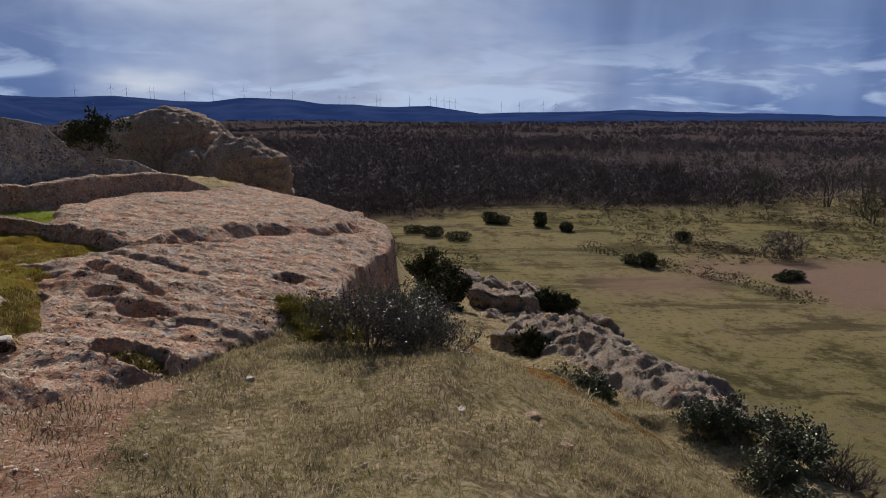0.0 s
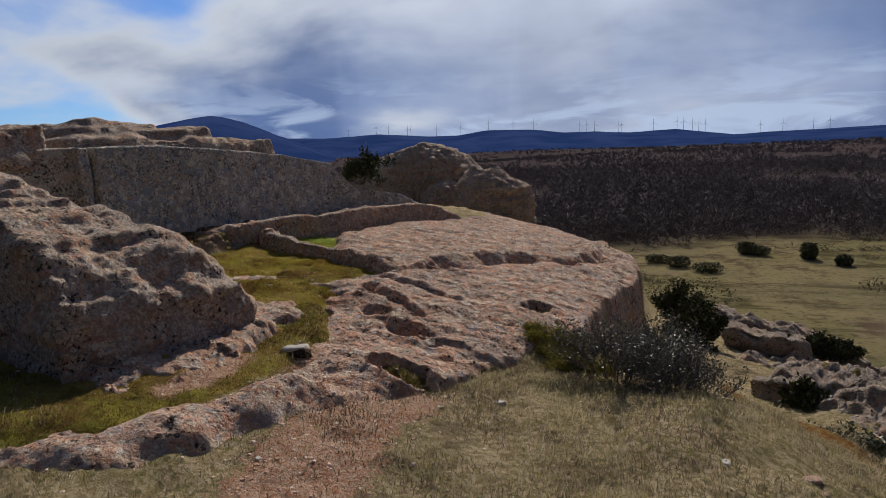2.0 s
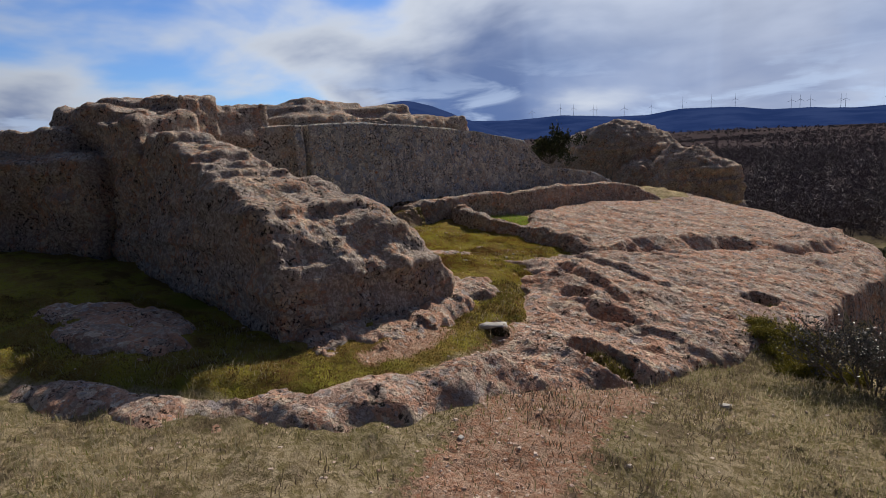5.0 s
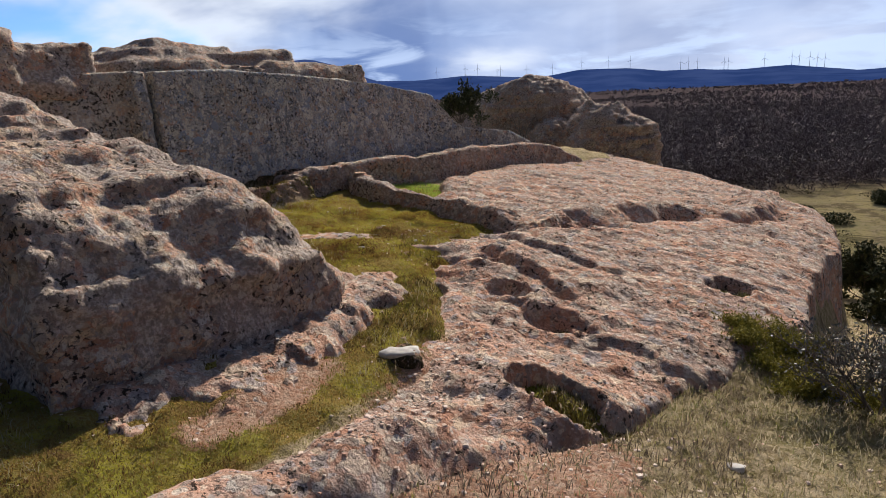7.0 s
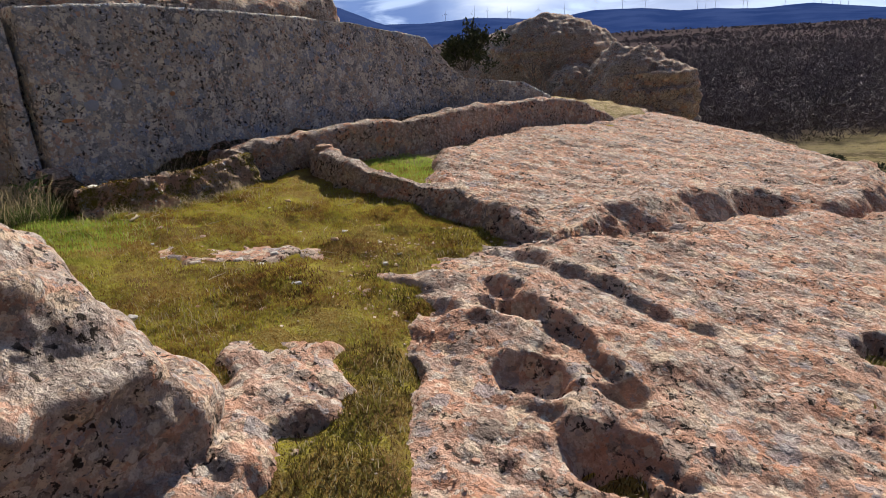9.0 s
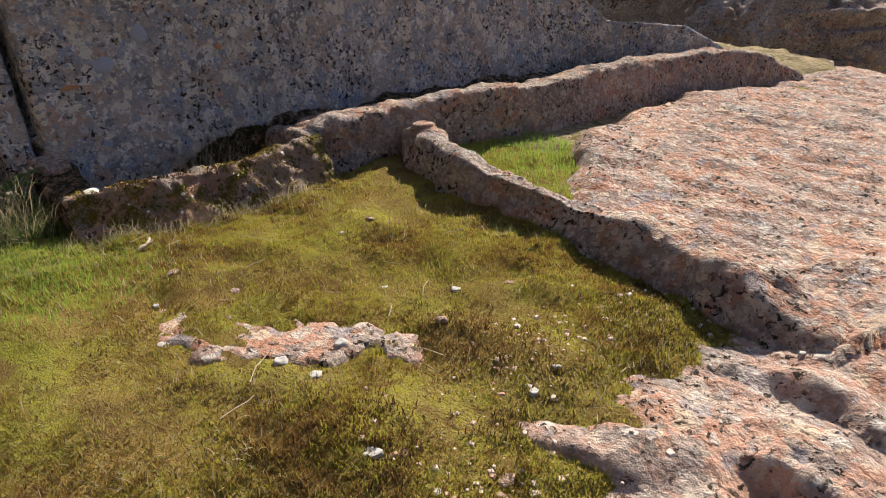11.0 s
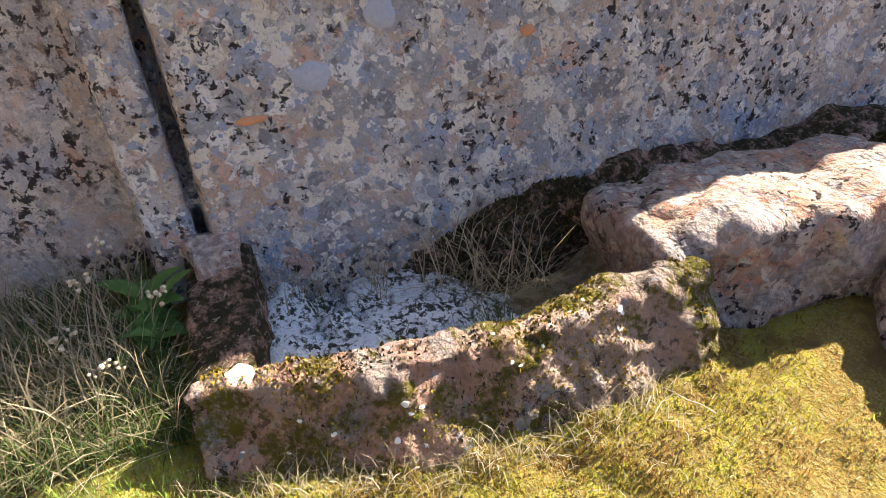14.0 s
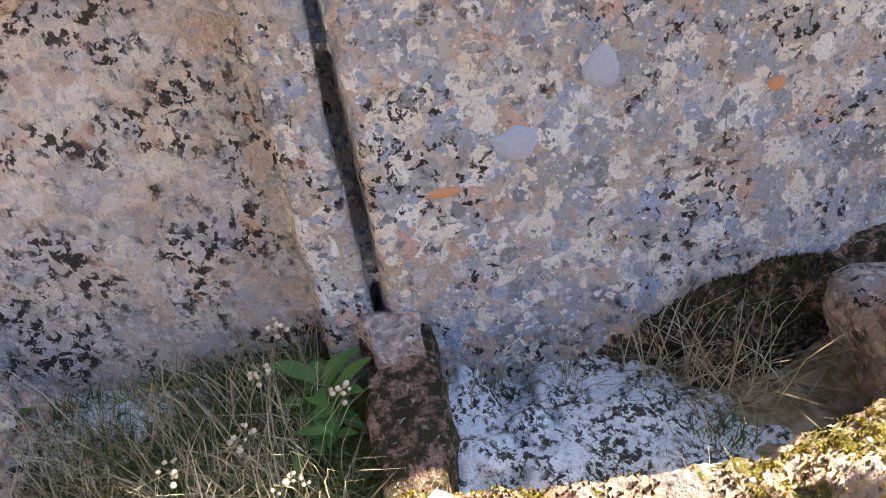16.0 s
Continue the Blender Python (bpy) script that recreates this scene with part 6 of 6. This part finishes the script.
def make_woods():
    g = np.random.default_rng(11)
    for name, mat, n, lab, seed in (("bare_woods", BARE, 22000, "grey-brown leafless oak woods across the valley", 1), ("bare_woods", BARE_GREY, 5000, "pale grey leafless trees among the woods", 2), ("dark_woods", SHRUB, 900, "dark evergreen scrub scattered in the woods", 3)):
        r = 70 * np.exp(g.uniform(0, 1, n) ** 0.95 * math.log(31))
        az = np.radians(g.uniform(-48, 52, n))
        x, y = -r * np.sin(az), r * np.cos(az)
        keep = ss(74, 86, y - 0.25 * x + 9 * fbm2(x, y, 0.03, 3, 0.5, 42) + g.normal(0, 4.5, n)) > 0.5
        keep &= fbm2(x, y, 0.012, 3, 0.55, 90 + seed) > (-0.16 if seed == 1 else -0.1)
        x, y, r = x[keep], y[keep], r[keep]
        z = ground_h(x, y)
        h = g.uniform(0.9, 2.8, len(x)) * (1 if seed < 3 else 0.6) * (1 + r / 1400)
        h = h * np.where(r < 320, 1.45, 1.0)
        n_ = r < 320
        V = np.concatenate([twig_cloud(g, 60, x[n_], y[n_], z[n_], h[n_] * 0.5, h[n_], 0.022 + r[n_] * 0.00022, 0.12), twig_cloud(g, 22, x[~n_], y[~n_], z[~n_], h[~n_] * 0.6, h[~n_], 0.05 + r[~n_] * 0.0005, 0.05)])
        tagged(link_mesh(name, V, np.arange(len(V)).reshape(-1, 3), mat, False), lab, "woods", kind="stuff")
    # hedges and scrub on the meadows
    n = 7000
    x, y = g.uniform(-6, 62, n), g.uniform(18, 92, n)
    keep = (fbm2(x, y, 0.09, 4, 0.55, 95) > 0.10) & (y + 0.2 * x > 36) & (np.hypot((x - FIELD[0]) / FIELD[2], (y - FIELD[1]) / FIELD[3]) > 1.0)
    x, y = x[keep], y[keep]
    z = ground_h(x, y)
    h = 0.08 + 0.5 * g.uniform(0, 1, len(x)) ** 2.5
    for (ax, ay), (bx, by), hh in (((13, 56), (24, 39), 0.7), ((4, 74), (44, 70), 0.6), ((30, 78), (64, 60), 1.0), ((10, 84), (60, 88), 0.9), ((20, 62), (30, 50), 0.6)):
        k_ = 70
        t = g.uniform(0, 1, k_)
        hx, hy = ax + (bx - ax) * t + g.normal(0, 0.5, k_), ay + (by - ay) * t + g.normal(0, 0.5, k_)
        x, y, z, h = np.append(x, hx), np.append(y, hy), np.append(z, ground_h(hx, hy)), np.append(h, hh * g.uniform(0.4, 1.2, k_))
    V = twig_cloud(g, 26, x, y, z, h * 1.3, h, 0.04, 0.0)
    tagged(link_mesh("meadow_scrub", V, np.arange(len(V)).reshape(-1, 3), HEATH, False), "low dark scrub scattered over the meadows", "scrub", kind="stuff")


def tree(name, x, y, h, w, mat, label, seed, sprays=420, thick=0.035):
    root = tagged(new(name), label, "tree", "trees of the meadow edge")
    root.location = (x, y, gz(x, y) - 0.1)
    rg, lines, tips = random.Random(seed), [], []
    for i in range(3):
        branch(rg, lines, tips, Vector((rg.uniform(-0.2, 0.2), rg.uniform(-0.2, 0.2), 0)), Vector((rg.uniform(-0.4, 0.4), rg.uniform(-0.4, 0.4), 1)).normalized(), h * 0.7, 0.022 * h, 2, 0.25, 2, 0.1)
    V, F = tubes(lines, 4)
    link_mesh("trunk", V, F, BARK, False, root)
    g = np.random.default_rng(seed)
    V = twig_cloud(g, sprays, np.zeros(1), np.zeros(1), np.zeros(1), np.array([w]), np.array([h]), thick, 0.2)
    link_mesh("crown", V, np.arange(len(V)).reshape(-1, 3), mat, False, root)
    return root


def shrub(x, y, h, w, seed, label="round dark juniper bush on the meadow"):
    root = tagged(new("juniper_bush"), label, "bush", "junipers of the meadow")
    root.location = (x, y, gz(x, y) - 0.05)
    g = np.random.default_rng(seed)
    V = twig_cloud(g, 700, np.zeros(1), np.zeros(1), np.zeros(1), np.array([w]), np.array([h]), 0.05, 0.0)
    link_mesh("foliage", V, np.arange(len(V)).reshape(-1, 3), SHRUB, False, root)
    V, F = tubes([[(Vector((0, 0, -0.1)), 0.08), (Vector((0.05, 0, h * 0.6)), 0.03)]], 5)
    link_mesh("trunk", V, F, BARK, False, root)


HEATH = plain("heath_twigs", (0.075, 0.07, 0.035), (0.13, 0.11, 0.065), 1.0)
make_woods()
for i, (x, y, h, w) in enumerate([(5.4, 70, 1.7, 1.3), (6.6, 69.5, 1.2, 1.4), (10.7, 68, 2.1, 1.1), (13.0, 65, 1.3, 1.0), (16.5, 49, 1.5, 1.0), (15.6, 50, 1.0, 1.4), (-1.0, 62, 1.3, 1.6), (1.5, 60, 1.1, 1.8), (-3.0, 64, 1.0, 1.6), (26, 45, 0.9, 1.2), (25, 44.5, 0.7, 1.0), (23.5, 60, 1.2, 1.2)]):
    shrub(x, y, 0.75 * h, 0.75 * w, 200 + i)
for i, (x, y, h, w, m) in enumerate([(32, 92, 5.5, 2.6, BARE), (34.5, 94, 5.0, 2.2, BARE), (44, 86, 4.2, 2.4, BARE_GREY), (52, 84, 5.0, 3.2, BARE), (56, 82, 5.4, 3.4, BARE_GREY), (60, 84, 4.6, 3.4, BARE), (50, 72, 3.6, 2.6, SHRUB), (54, 71, 3.4, 3.0, BARE), (58, 73, 4.0, 3.2, SHRUB), (29, 52, 2.4, 1.8, BARE), (18, 96, 4.8, 2.2, BARE), (24, 97, 4.4, 2.4, BARE), (8, 99, 4.6, 2.3, BARE), (-2, 100, 4.8, 2.6, BARE), (63, 78, 4.4, 3.2, BARE), (46, 92, 5.2, 2.6, BARE)]):
    tree("bare_tree", x, y, h, w, m, "leafless grey-brown oak at the meadow's edge" if m is not SHRUB else "dark evergreen oak at the meadow's edge", 300 + i)


# ---- wind turbines on the skyline ----
def make_turbines():
    root = tagged(new("wind_turbine"), "white wind turbine on the far ridge", "wind turbine", "turbines on the ridge")
    V, F = tubes([[(Vector((0, 0, -8)), 1.1), (Vector((0, 0, 44)), 0.7)]], 8)
    link_mesh("tower", V, F, STEEL, True, root)
    V, F = tubes([[(Vector((0, 2.5, 44.5)), 1.2), (Vector((0, -3.0, 44.5)), 1.5)]], 6)
    link_mesh("nacelle", V, F, STEEL, True, root)
    for q in range(3):
        a = radians(90 + 120 * q)
        way = Vector((math.cos(a), 0, math.sin(a)))
        hub = Vector((0, -3.4, 44.5))
        V, F = tubes([[(hub, 0.6), (hub + way * 6, 0.8), (hub + way * 26, 0.25)]], 4)
        link_mesh("blade", V, F, STEEL, False, root)
    spots = [(29.8, 1.75), (27.3, 1.9), (26.2, 1.85), (24.5, 1.68), (24.2, 1.66), (21.9, 1.6), (19.7, 1.6), (17.2, 1.9), (15.0, 1.86), (13.2, 1.78), (9.2, 1.4), (8.6, 1.4), (7.9, 1.38), (5.9, 1.25), (5.6, 1.24), (3.0, 1.25), (1.1, 1.3), (0.6, 1.26), (-0.1, 1.15), (-0.6, 1.06), (-1.1, 0.98), (-5.2, 0.68), (-6.8, 0.7), (-8.9, 0.74), (-10.0, 0.75)]
    for i, (a, e) in enumerate(spots):
        r = 3800
        m = pose(-r * math.sin(radians(a)), r * math.cos(radians(a)), 1.5 + r * math.tan(radians(e)), 0, 0, a + 8)
        if i == 0:
            root.matrix_world = m
        else:
            copy_thing(root, m)


make_turbines()


def make_litter():
    """Fallen twigs lie about on the lawn and by the trough."""
    g = random.Random(77)
    for i in range(26):
        x, y = g.uniform(-7.0, -5.0), g.uniform(5.9, 7.6)
        if g.random() < 0.4:
            x, y = g.uniform(-7.15, -6.8), g.uniform(6.2, 7.5)
        n, L, a = 4, g.uniform(0.06, 0.22), g.uniform(0, 6.28)
        p, pts = Vector((-L / 2, 0, 0.012)), []
        for q in range(n + 1):
            pts.append((p.copy(), g.uniform(0.0012, 0.0026)))
            p += Vector((L / n, g.uniform(-0.2, 0.2) * L / n, g.uniform(-0.06, 0.10) * L / n))
        V, F = tubes([pts], 5)
        ob = link_mesh("fallen_twig", V, F, STALK if i % 2 else STRAW)
        ob.matrix_world = pose(x, y, gz(x, y) + 0.012, 0, 0, math.degrees(a))
        tagged(ob, "thin bleached twig lying on the moss", "twig", "twigs on the lawn")
    for i in range(14):
        x, y = g.uniform(-6.9, -5.2), g.uniform(6.0, 7.5)
        V, F = leaf_blade(g.uniform(0.02, 0.035), 0.014, 0.5)
        ob = link_mesh("dead_leaf", V, F, RUSTMOSS)
        ob.matrix_world = pose(x, y, gz(x, y) + 0.018, g.uniform(-20, 20), 0, g.uniform(0, 360))
        tagged(ob, "small brown dead leaf on the moss", "leaf", "dead leaves on the lawn")


make_litter()
